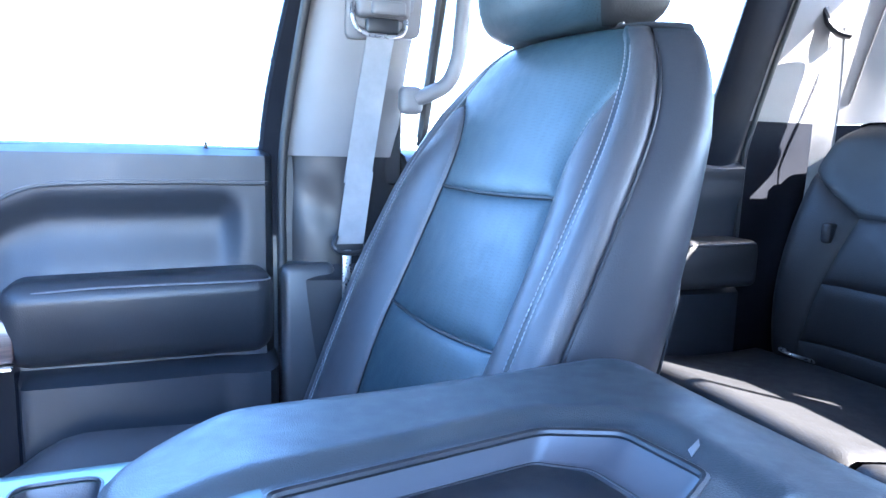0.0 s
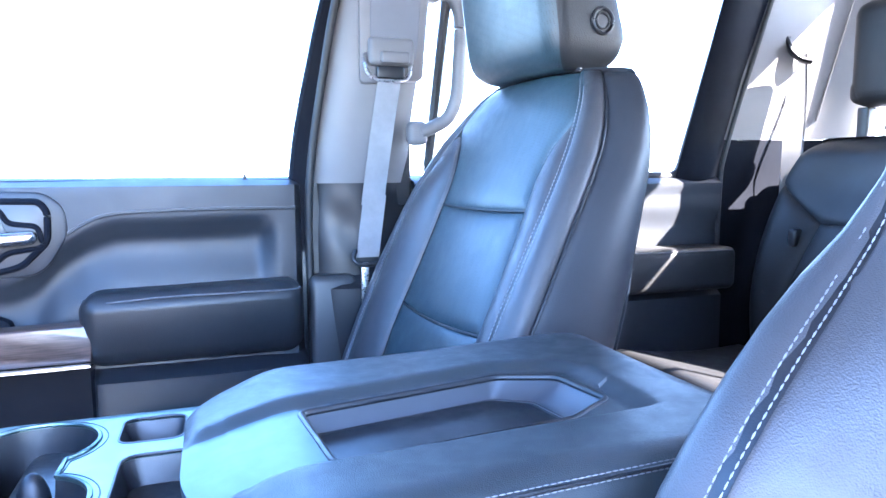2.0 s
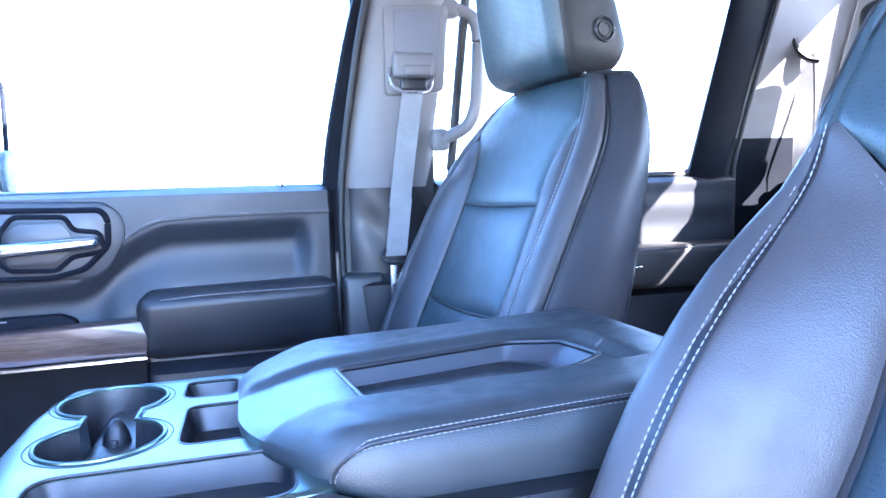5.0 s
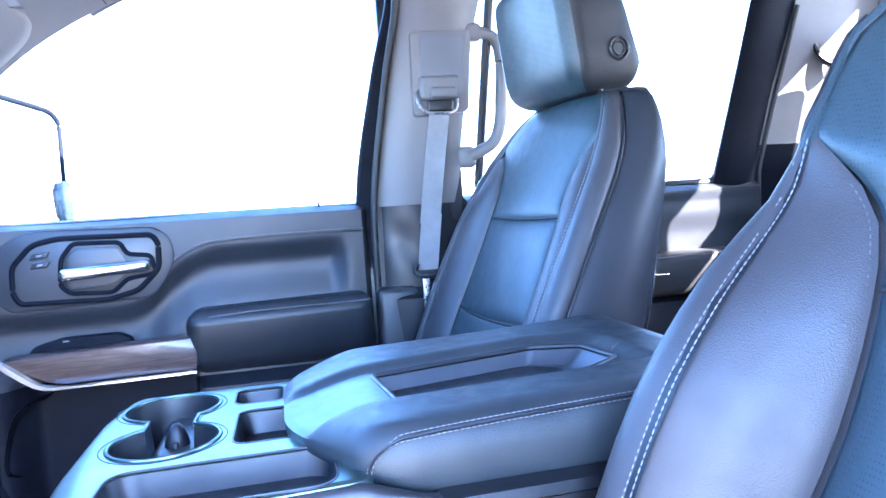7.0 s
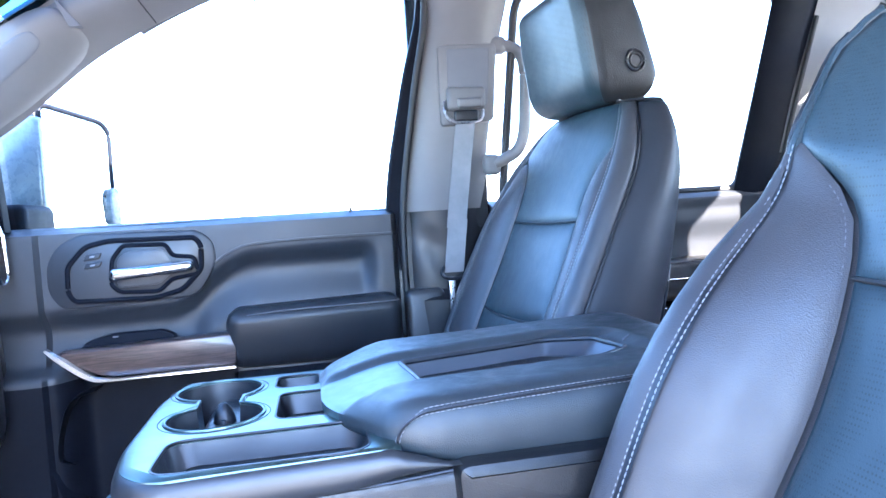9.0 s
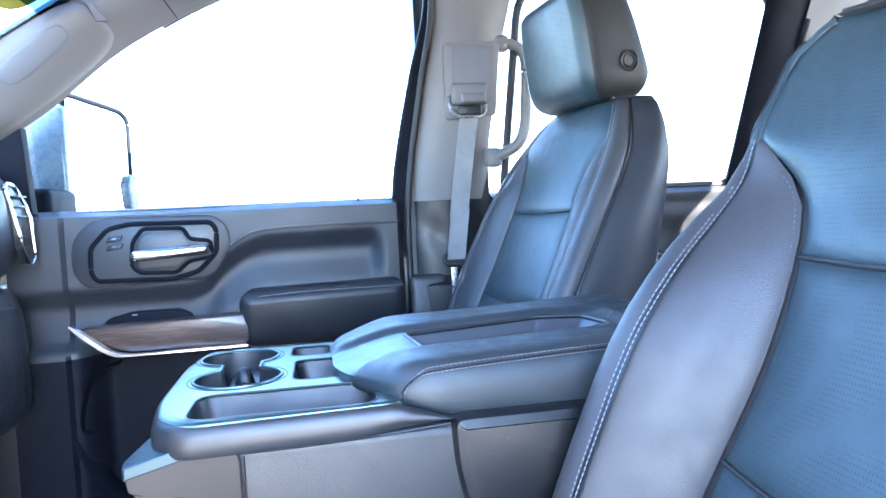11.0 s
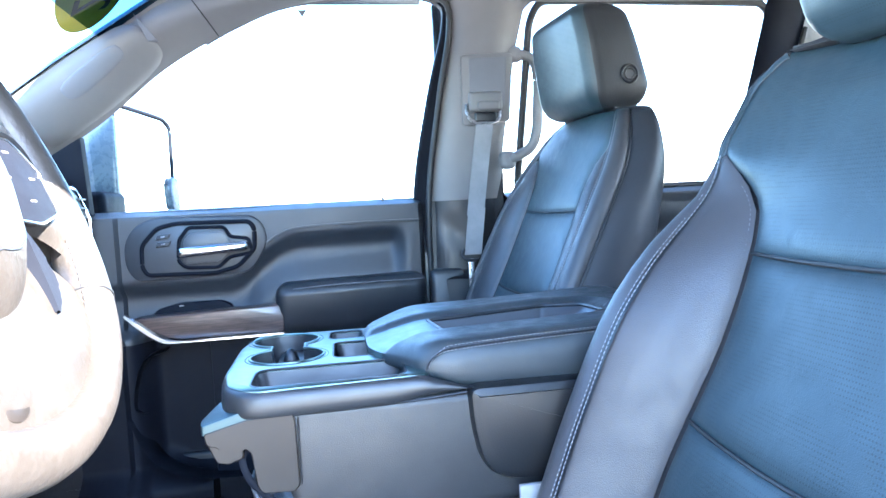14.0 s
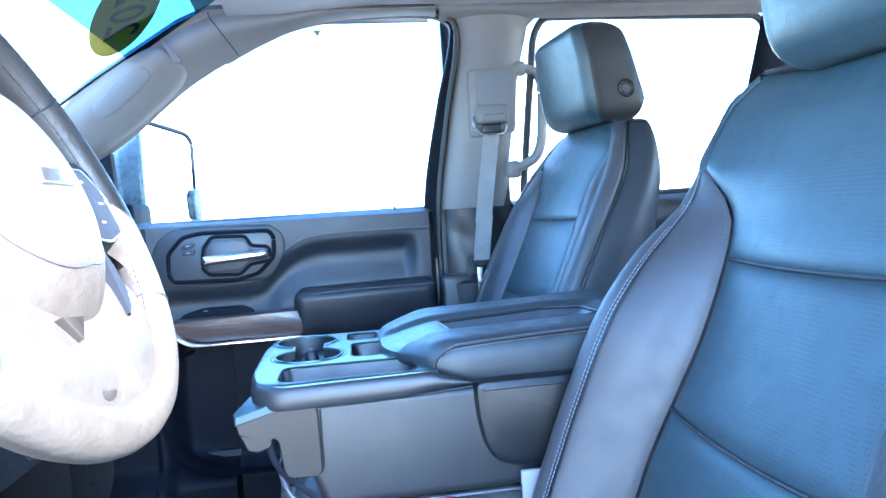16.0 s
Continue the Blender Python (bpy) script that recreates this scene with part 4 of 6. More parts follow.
def bucket_seat(label, xb, yc, z0, m, yaw, group, shape, join=0.505, stitch_top=0.585):
    """A bucket seat; m is +1 where its outboard side is +y."""
    seat = thing("bucket_seat", (xb, yc, 0.0), label, "seat", group)
    turn = Matrix.Translation((xb + 0.13, yc, 0)) @ Matrix.Rotation(yaw, 4, "Z") @ Matrix.Translation((-xb - 0.13, -yc, 0))

    def W(u, h, d):
        u += shape["out"] * smooth(u, 0.155, 0.215) * smooth(0.56 - h, 0.0, 0.10)
        return turn @ Vector((xb + h * math.sin(RECL) - d * math.cos(RECL), yc + m * u, z0 + h * math.cos(RECL) + d * math.sin(RECL)))

    r = lambda h: smooth_lerp(h, shape["h"], shape["r"])
    c = lambda h: min(smooth_lerp(h, shape["h"], shape["c"]), r(h))
    fu = lambda h: smooth_lerp(h, F_H, F_U) - 0.010
    fg = lambda h: r(h) + smooth_lerp(h, shape["h"], shape["g"])
    rd = lambda h: smooth_lerp(h, shape["h"], shape["d"])
    gd = lambda h: shape["fall"] * (1 - shape["ease"][0] * smooth(h, shape["ease"][1], shape["ease"][2]))
    top_h = shape["top"]
    th = lambda h: smooth_lerp(h, T_H, T_T) - 0.030
    cd = lambda h: 0.010 * math.exp(-((h - 0.10) / 0.12) ** 2) - 0.9 * max(0.0, h - 0.53) ** 1.5

    def side(h):
        return c(h) if h < join else r(h)

    def centre(u, h):
        hw = side(h)
        k = min(1.0, abs(u) / hw)
        e = rd(h) if h > join else cd(h) + (rd(h) - cd(h)) * smooth(h, join - 0.065, join)
        return cd(h) + 0.006 * (1 - k * k) + (e - cd(h)) * k ** 3

    back = part("backrest", grid(lambda a, h: W(a * r(h) * 0.97, h, min(cd(h), rd(h)) - 0.008), steps(-1, 1, 10), steps(-0.15, 0.595, 20)), LEATHER, seat, "black leather backrest with pale stitching")

    def strip(h0, h1, name, mat, sag0=0.0, sag1=0.0):
        def f(a, b):
            k = 2 * a - 1
            lo, hi = h0 - sag0 * (1 - k * k), h1 - sag1 * (1 - k * k)
            h = lo + (hi - lo) * b
            u = k * side(h)
            return W(u, h, centre(u, h))
        return part(name, padded(f, 0.0065, 0.009, back=(m > 0)), mat, back)

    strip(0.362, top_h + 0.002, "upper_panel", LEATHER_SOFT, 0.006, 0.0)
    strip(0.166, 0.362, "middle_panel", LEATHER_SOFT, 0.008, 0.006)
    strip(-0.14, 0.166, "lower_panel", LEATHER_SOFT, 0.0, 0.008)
    # A black cord in each seam colours in the crease's shade.
    for hs0, sag in ((0.362, 0.006), (0.166, 0.008)):
        crease = []
        for k in steps(-0.99, 0.99, 40):
            hk = hs0 - sag * (1 - k * k)
            crease.append(W(k * side(hk), hk, centre(k * side(hk), hk) - 0.0042))
        part("seam", tube(crease, 0.0024, 6), RUBBER, back)
    for s in (-1, 1):
        def bol(a, b, s=s):
            h = -0.14 + (join + 0.137) * b
            u0, u1 = c(h), r(h)
            d0 = centre(u0, h)
            d = d0 + (rd(h) - d0) * a ** 1.2 + 0.010 * math.sin(math.pi * a) * smooth(join - 0.005 - h, 0.0, 0.12)
            return W(s * (u0 + (u1 - u0) * a), h, d)

        def gus(a, b, s=s):
            h = -0.14 + (top_h + 0.14) * b
            u = r(h) + (fg(h) - r(h)) * math.sin(1.5708 * a) ** 0.85
            return W(s * u, h + 0.006 * a * smooth(h, 0.5, 0.6), rd(h) + shape["puff"] * math.sin(math.pi * a) * smooth(shape["crown"] - h, 0, 0.12) - gd(h) * (1 - math.cos(1.5708 * a)))

        def flank(a, b, s=s):
            h = -0.14 + (top_h + 0.14) * b
            d0 = rd(h) - gd(h)
            u = fg(h) + (fu(h) - fg(h)) * math.sin(1.5708 * min(1.0, 1.5 * a)) - 0.030 * a ** 3 + 0.008 * math.sin(math.pi * a)
            return W(s * u, h + (0.006 - 0.026 * a ** 3) * smooth(h, 0.46, 0.6), d0 + (-th(h) - d0) * a)

        flip = (m * s < 0)
        part("bolster", padded(bol, 0.0048, 0.007, back=not flip), LEATHER, back)
        part("gusset", padded(gus, 0.0030, 0.006, back=not flip), LEATHER, back)
        part("edge_roll", tube([W(s * (r(h) - 0.001), h, rd(h) - 0.0070) for h in steps(join - 0.012, top_h - 0.004, 40)], 0.0062, 8), LEATHER_SOFT, back)
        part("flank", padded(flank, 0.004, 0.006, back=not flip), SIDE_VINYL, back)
        lin = lambda a, b: W(0, 0.2, -0.05).lerp(gus(a * 2, b) if a < 0.5 else flank(a * 2 - 1, b), 0.975)
        part("side_lining", grid(lin, steps(0, 1, 12), steps(0, 1, 24)), PLASTIC, back)
        hs = steps(-0.13, 0.585, 90)
        hst = steps(-0.13, stitch_top, 90)
        up_n = (turn.to_3x3() @ Vector((-math.cos(RECL), 0, math.sin(RECL))))
        for off, mat in ((0.0045, THREAD), (-0.0045, THREAD)):
            pts = [W(s * (r(h) - off * 1.0), h, rd(h) + 0.0006 - 0.3 * abs(off)) for h in (hst if off > 0 else hst[:int(len(hst) * 0.97)])]
            part("stitching", stitches(pts, 0.0062, 0.0050, shape["thread"], up_n), mat, back, "pale grey thread")
        part("piping", tube([W(s * (fg(h) + 0.0005), h, rd(h) - gd(h) + 0.0005) for h in hs], 0.0020, 6), PLASTIC, back)
        part("piping", tube([W(s * (fu(h) - 0.029 - 0.020 * smooth(h, 0.28, 0.42)), h - 0.020 * smooth(h, 0.46, 0.6), -th(h) + 0.002) for h in hs], 0.0026, 6), PLASTIC, back)
        seam = [W(s * c(h), h, centre(c(h), h) + 0.0006) for h in steps(0.10, join - 0.035, 50)]
        part("stitching", stitches([p + (W(s * 0.006, 0, 0) - W(0, 0, 0)) for p in seam], 0.0062, 0.004, 0.0006, up_n), THREAD_DARK, back)
    # top and rear of the backrest
    # Cord added so that the top edge catches a line of sun.
    rim = [W(k * (r(top_h) - 0.003), top_h + 0.0045, rd(top_h) * k * k + centre(0, top_h) * (1 - k * k) - 0.002) for k in steps(-0.98, 0.98, 40)]
    part("piping", tube(rim, 0.0022, 6), LEATHER, back)
    part("top_panel", padded(lambda a, b: W((2 * a - 1) * (r(top_h) + (fu(top_h) - r(top_h)) * min(1.0, b * 2.2) ** 0.7 - 0.028 * b ** 3), top_h + 0.006 * min(1.0, b * 2) - 0.026 * b ** 3 + 0.003 * math.sin(math.pi * a), rd(top_h) - 0.002 - b * (rd(top_h) + th(top_h))), 0.003, 0.006, us=EDGE, vs=EDGE, back=(m < 0)), LEATHER, back)
    part("rear_shell", grid(lambda a, h: W(a * (fu(h) - 0.029 - 0.020 * smooth(h, 0.28, 0.42)), h, -th(h) - 0.014 * (1 - a * a)), steps(-1, 1, 12), steps(-0.15, 0.552, 26)), PLASTIC, back, "black plastic rear shell")

    # headrest
    zb, zt = z0 + 0.548, z0 + 0.776
    fx = lambda z: xb + lerp(z - z0, [0.55, 0.60, 0.76, 0.79], [0.190, 0.182, 0.160, 0.166])
    bx = lambda z: xb + lerp(z - z0, [0.55, 0.60, 0.76, 0.79], [0.318, 0.329, 0.284, 0.264])
    hw = lambda z: lerp(z - z0, [0.55, 0.60, 0.70, 0.79], [0.136, 0.146, 0.144, 0.130])
    rr = 0.034

    def ring(z, s):
        x0, x1, w = fx(z) + s, bx(z) - s, hw(z) - s
        out = []
        cr = rr * 0.95
        for ex, ey, a0 in ((x1 - cr, w - cr, 0), (x0 + cr, w - cr, 90), (x0 + cr, -w + cr, 180), (x1 - cr, -w + cr, 270)):
            for k in range(9):
                a = radians(a0 + k * 90 / 8)
                px, py = ex + cr * math.cos(a), ey + cr * math.sin(a)
                if px < (x0 + x1) / 2:
                    px -= 0.012 * (1 - (py / w) ** 2) * smooth(z, zb, zb + 0.05)
                out.append(turn @ Vector((px, yc + m * py, z)))
        return out

    head = bmesh.new()
    loops = []
    for k in range(27):
        a = k / 26
        z = zb + (zt - zb) * (0.5 - 0.5 * math.cos(math.pi * a))
        d = min(z - zb, zt - z)
        s = rr * (1 - math.sqrt(max(0.0, 1 - (1 - min(1, d / rr)) ** 2))) * 0.8
        loops.append([head.verts.new(p) for p in ring(z, s)])
    n = len(loops[0])
    for a, b in zip(loops, loops[1:]):
        for j in range(n):
            head.faces.new((a[j], a[(j + 1) % n], b[(j + 1) % n], b[j]))
    head.faces.new(loops[0][::-1])
    head.faces.new(loops[-1])
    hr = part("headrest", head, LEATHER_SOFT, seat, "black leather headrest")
    hr.data.materials.append(SHADE_LEATHER)
    # Side faces take the darker leather copy, which colours in their shade.
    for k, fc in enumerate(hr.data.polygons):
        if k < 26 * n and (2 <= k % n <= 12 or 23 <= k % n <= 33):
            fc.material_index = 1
    for s in (-1, 1):
        line = []
        for z in steps(zb + 0.004, zt - 0.004, 40):
            d = min(z - zb, zt - z)
            ins = rr * (1 - math.sqrt(max(0.0, 1 - (1 - min(1, d / rr)) ** 2))) * 0.8
            line.append(turn @ Vector((fx(z) + 0.0125 + ins, yc + m * s * (hw(z) - 0.0105 - ins), z)))
        part("seam", tube(line, 0.0017, 6), PLASTIC, hr)
        part("stitching", stitches([p + turn.to_3x3() @ Vector((-0.004, -m * s * 0.006, 0)) for p in line], 0.0065, 0.0045, 0.0007, (-0.7, m * s * 0.7, 0)), THREAD, hr)
    bcen = Vector(((fx(z0 + 0.618) + bx(z0 + 0.618)) / 2 + 0.018, yc - m * hw(z0 + 0.618), z0 + 0.618))
    ringpts = lambda q: [turn @ (bcen + Vector((q * math.cos(a), -m * 0.0015, q * math.sin(a)))) for a in steps(0, 2 * math.pi, 32)[:-1]]
    btn = part("release_button", tube(ringpts(0.0185), 0.0030, 8, closed=True), PLASTIC, hr, "round black release button")
    part("button_ring", tube(ringpts(0.0115), 0.0022, 8, closed=True), RUBBER, btn)
    disc = bmesh.new()
    vs = [disc.verts.new(p) for p in ringpts(0.0115)]
    disc.faces.new(vs)
    part("button_face", disc, RUBBER, btn)
    for s in (-0.06, 0.06):
        a0 = Vector((xb + 0.262, yc + s, zb + 0.01))
        part("post", tube([turn @ (a0 + Vector((-0.01, 0, -0.04))), turn @ a0], 0.006, 10), CHROME, hr)

    # cushion
    ztop = z0 - 0.078
    back_x = xb - 0.03

    def cushion_top(u, x):
        f = smooth(back_x - 0.44 - x, -0.10, 0.06)
        return ztop + 0.010 * smooth(back_x - x, 0.1, 0.4) - 0.06 * f * f

    cu = part("cushion", rbox(back_x - 0.48, back_x + 0.10, yc - 0.255, yc + 0.255, ztop - 0.17, ztop - 0.035, 0.03, 4), LEATHER, seat, "black leather seat cushion")
    part("cushion_centre", padded(lambda a, b: Vector((back_x + 0.09 - 0.58 * b, yc + m * (2 * a - 1) * 0.15, cushion_top(0, back_x + 0.09 - 0.58 * b))), 0.008, 0.008, back=(m > 0)), LEATHER_SOFT, cu)
    for s in (-1, 1):
        def cb(a, b, s=s):
            x = back_x + 0.09 - 0.58 * b
            z = cushion_top(0, x) + 0.030 * math.sin(math.pi * min(1, a * 1.1) * 0.55) - 0.06 * max(0.0, a - 0.7) / 0.3 * smooth(a, 0.6, 1.0)
            return Vector((x, yc + m * s * (0.15 + 0.115 * a), z))
        flip = m * s < 0
        part("cushion_bolster", padded(cb, 0.006, 0.007, back=not flip), LEATHER, cu)
        def cs(a, b, s=s):
            x = back_x + 0.09 - 0.58 * b
            top = cb(1.0, b, s)
            return Vector((x, top.y + m * s * 0.008 * math.sin(math.pi * a), top.z - 0.15 * a))
        part("cushion_side", padded(cs, 0.004, 0.006, us=EDGE, back=not flip), LEATHER, cu)
        part("stitching", stitches([Vector(cb(0.93, b)) + Vector((0, 0, 0.001)) for b in steps(0.02, 0.97, 80)], 0.0068, 0.0048, 0.0008), THREAD, cu)
    part("cushion_front", padded(lambda a, b: Vector((back_x - 0.485 - 0.012 * math.sin(math.pi * b), yc + m * (2 * a - 1) * 0.262, cushion_top(0, back_x - 0.49) - 0.14 * b + 0.002)), 0.004, 0.008, vs=EDGE, back=(m < 0)), LEATHER, cu)
    part("seat_base", rbox(back_x - 0.42, back_x + 0.14, yc - 0.23, yc + 0.23, 0.06, ztop - 0.14, 0.02, 3), PLASTIC, seat, "black plastic seat base")
    for s in (-0.18, 0.18):
        part("rail", rbox(back_x - 0.44, back_x + 0.16, yc + s - 0.02, yc + s + 0.02, 0.0, 0.07, 0.005), STEEL, seat)
    return seat


passenger_seat = bucket_seat("black leather passenger bucket seat with pale stitching", 0.170, 0.466, 0.480, 1, radians(6), "front seats", PASSENGER_SHAPE)
driver_seat = bucket_seat("black leather driver bucket seat with pale stitching", 0.130, -0.510, 0.435, -1, 0.0, "front seats", DRIVER_SHAPE, 0.475, 0.475)


# ---------------------------------------------------------------- centre console
cons = thing("centre_console", (-0.1, -0.03, 0.0), "black folded centre seat console with cup holders and armrest", "console")
deck_y0, deck_y1 = -0.222, 0.152


def tub(x0, x1, y0, y1, z, depth, r, draft=0.008, name="tray", parent=None, mat=None):
    """A moulded recess: walls and floor, open at the top."""
    top = rounded([(x0, y0), (x1, y0), (x1, y1), (x0, y1)], r, 5)
    cx, cy = (x0 + x1) / 2, (y0 + y1) / 2
    k0, k1 = 1 - 2 * draft / (x1 - x0), 1 - 2 * draft / (y1 - y0)
    low = [(cx + (a - cx) * k0, cy + (b - cy) * k1) for a, b in top]
    lower = [(cx + (a - cx) * (k0 - 0.05), cy + (b - cy) * (k1 - 0.05)) for a, b in top]
    bm = bmesh.new()
    rings = [[bm.verts.new((a, b, h)) for a, b in ring] for ring, h in ((top, z), (low, z - depth + 0.008), (lower, z - depth))]
    n = len(top)
    for a, b in zip(rings, rings[1:]):
        for j in range(n):
            bm.faces.new((a[j], a[(j + 1) % n], b[(j + 1) % n], b[j]))
    bm.faces.new(rings[-1])
    return bm, top


def cutter(outline, z0, z1):
    bm = bmesh.new()
    a = [bm.verts.new((x, y, z0)) for x, y in outline]
    b = [bm.verts.new((x, y, z1)) for x, y in outline]
    n = len(a)
    bm.faces.new(a[::-1])
    bm.faces.new(b)
    for j in range(n):
        bm.faces.new((a[j], a[(j + 1) % n], b[(j + 1) % n], b[j]))
    bmesh.ops.recalc_face_normals(bm, faces=bm.faces)
    return bm


def carve(target, outlines, z0, z1):
    """Cuts openings through a plate, and leaves plain mesh data behind."""
    me = bpy.data.meshes.new("cut")
    whole = merge(*[cutter(o, z0, z1) for o in outlines])
    whole.to_mesh(me)
    whole.free()
    tool = new("cut", me)
    mod = target.modifiers.new("cut", "BOOLEAN")
    mod.operation, mod.object, mod.solver = "DIFFERENCE", tool, "EXACT"
    tool.location = (0, 0, 0)
    bpy.context.view_layer.update()
    got = bpy.data.meshes.new_from_object(target.evaluated_get(bpy.context.evaluated_depsgraph_get()))
    target.modifiers.clear()
    old = target.data
    target.data = got
    bpy.data.objects.remove(tool)
    bpy.data.meshes.remove(me)
    bpy.data.meshes.remove(old)
    return target


CUP1, CUP2, CR = (-0.272, 0.085), (-0.262, -0.038), 0.051
deck_top = 0.632
deck_out = rounded([(-0.295, deck_y0), (-0.075, deck_y0 + 0.012), (-0.06, deck_y1), (-0.325, deck_y1), (-0.340, 0.05), (-0.338, -0.12), (-0.325, -0.19)], 0.022, 6)
deck_bm = slab(deck_out, lambda a, b, h: Vector((a, b, 0.606 + h)), deck_top - 0.606, 0.006)
deck = part("console_deck", deck_bm, DECK, cons, "satin grey deck round the cup holders")


def well_outline(grow_by=0.0, low=0.0):
    """Outline of the two joined cup wells; low shifts it inwards."""
    q = CR + grow_by - low
    out = []
    for (cx, cy), a0, a1 in ((CUP1, -51.8, 250.5), (CUP2, 121.9, 425.0)):
        for k in range(41):
            a = radians(a0 + (a1 - a0) * k / 40)
            out.append((cx + q * math.cos(a), cy + q * math.sin(a)))
    return out


trays = [(-0.297, -0.103, -0.208, -0.112, 0.040, 0.024), (-0.203, -0.146, 0.064, 0.130, 0.030, 0.015), (-0.196, -0.09, -0.078, 0.036, 0.038, 0.018)]
holes = [well_outline()] + [rounded([(x0, y0), (x1, y0), (x1, y1), (x0, y1)], r, 5) for x0, x1, y0, y1, dp, r in trays]
for h in holes:
    carve(deck, [h], 0.55, 0.70)
deck.data.shade_smooth()
deck.data.set_sharp_from_angle(angle=radians(35))
for x0, x1, y0, y1, dp, r in trays:
    bm, rim = tub(x0, x1, y0, y1, deck_top - 0.004, dp, r)
    t1 = part("tray", bm, PLASTIC, deck, "black moulded tray")
    part("tray_rim", tube([Vector((a, b, deck_top - 0.001)) for a, b in rim], 0.0018, 6, closed=True), PLASTIC, t1)
bm, rim = tub(-0.185, -0.125, -0.180, -0.125, 0.601, 0.006, 0.008, 0.003)
part("tray_step", rbox(-0.182, -0.112, -0.183, -0.124, 0.590, 0.603, 0.005, 3), PLASTIC, deck)
bm.free()
cup = bmesh.new()
rings = [[cup.verts.new((x, y, z)) for x, y in well_outline(0, low)] for low, z in ((0.0, deck_top - 0.002), (0.003, 0.61), (0.008, 0.560), (0.014, 0.553))]
n_cup = len(rings[0])
for a, b in zip(rings, rings[1:]):
    for j in range(n_cup):
        cup.faces.new((a[j], a[(j + 1) % n_cup], b[(j + 1) % n_cup], b[j]))
cup.faces.new(rings[-1])
c1 = part("cup_holder", cup, PLASTIC, deck, "black joined cup holder well")
part("rim", tube([Vector((x, y, deck_top + 0.0004)) for x, y in well_outline(0.0018)], 0.0022, 8, closed=True), DECK, c1)
part("rim_groove", tube([Vector((x, y, deck_top - 0.0002)) for x, y in well_outline(0.0085)], 0.0008, 6, closed=True), RUBBER, c1)
nubs = bmesh.new()
bmesh.ops.create_uvsphere(nubs, u_segments=16, v_segments=10, radius=1)
for v in nubs.verts:
    v.co = Vector((-0.262 + v.co.x * 0.0150, 0.030 + v.co.y * 0.0135, 0.590 + v.co.z * 0.040))
nub = part("holder_finger", nubs, PLASTIC, deck, "black rubber holding finger")
part("finger_ridge", rbox(-0.2650, -0.2590, 0.0145, 0.0210, 0.575, 0.612, 0.002), PLASTIC_GREY, nub)

# skirt and padded body under the deck
skirt_out = rounded([(-0.297, deck_y0), (-0.10, -0.2125), (-0.02, -0.2095), (0.012, -0.190), (0.10, -0.180), (0.10, 0.145), (-0.325, 0.152), (-0.340, 0.05), (-0.338, -0.12), (-0.327, -0.19)], 0.024, 8)
sk_c = Vector((-0.16, -0.035))
skirt = bmesh.new()
rows = []
for out, z in ((-0.004, 0.630), (0.001, 0.627), (0.0040, 0.620), (0.0055, 0.611), (0.0050, 0.603), (0.0020, 0.598), (-0.010, 0.596)):
    row = []
    for p in skirt_out:
        q = Vector(p) + (Vector(p) - sk_c).normalized() * out
        low = (0.630 - z) / 0.034
        row.append(skirt.verts.new((q.x, q.y, z - 0.020 * (1 - low) * smooth(q.x, -0.095, -0.02) + low * 0.012 * smooth(q.x, -0.15, -0.03))))
    rows.append(row)
for a, b in zip(rows, rows[1:]):
    for k in range(len(a)):
        skirt.faces.new((a[k], a[(k + 1) % len(a)], b[(k + 1) % len(a)], b[k]))
part("deck_skirt", skirt, SKIRT, cons, "dark satin skirt of the deck")
body = rbox(-0.290, 0.10, -0.2085, 0.150, 0.452, 0.606, 0.016, 5)
for v in body.verts:
    v.co.x += 0.045 * smooth(0.53 - v.co.z, 0.0, 0.07) * (1 if v.co.x < -0.2 else 0)
part("padded_body", body, CONSOLE_SKIN, cons, "dark grey grained padded body")
part("body_seam", tube(curve_through([(-0.285, -0.2095, 0.5955), (-0.20, -0.2095, 0.5955), (-0.10, -0.2095, 0.5985), (-0.03, -0.2095, 0.6030)], 40), 0.0016, 6), PLASTIC, cons)
bin_out = rounded([(-0.030, 0.612), (-0.027, 0.560), (-0.019, 0.520), (-0.004, 0.496), (0.025, 0.484), (0.30, 0.482), (0.30, 0.612)], 0.016, 5)
base = slab(bin_out, lambda a, b, h: Vector((a, 0.150 - h, b)), 0.150 + 0.223, 0.014)
part("storage_bin", base, BIN_SKIN, cons, "black grained plastic bin below the armrest")
seat_mid = rbox(-0.30, 0.18, -0.190, 0.185, 0.26, 0.446, 0.04, 5)
part("centre_cushion", seat_mid, LEATHER, cons, "black leather centre cushion")
part("cushion_piping", tube(curve_through([(-0.296, -0.12, 0.52), (-0.300, -0.192, 0.505), (-0.275, -0.21, 0.466), (-0.225, -0.208, 0.452), (-0.10, -0.207, 0.450), (0.04, -0.207, 0.450)], 60), 0.0035, 8), PLASTIC_GREY, cons)
part("console_foot", rbox(-0.22, 0.16, -0.14, 0.14, 0.0, 0.28, 0.02), PLASTIC, cons)
# metal-look corner bracket with its handle
on_side = lambda a, b, h: Vector((a, -0.2075 - h, b))
ARM = [(-0.350, 0.584), (-0.300, 0.597), (-0.246, 0.600), (-0.243, 0.588), (-0.242, 0.510), (-0.249, 0.503), (-0.286, 0.505), (-0.292, 0.514), (-0.297, 0.556), (-0.304, 0.562), (-0.334, 0.565), (-0.348, 0.570)]
bracket = part("corner_bracket", slab(rounded(ARM, 0.003, 3), on_side, 0.010, 0.0015), BRACKET, cons, "bronze grey satin corner bracket", sharp=20)


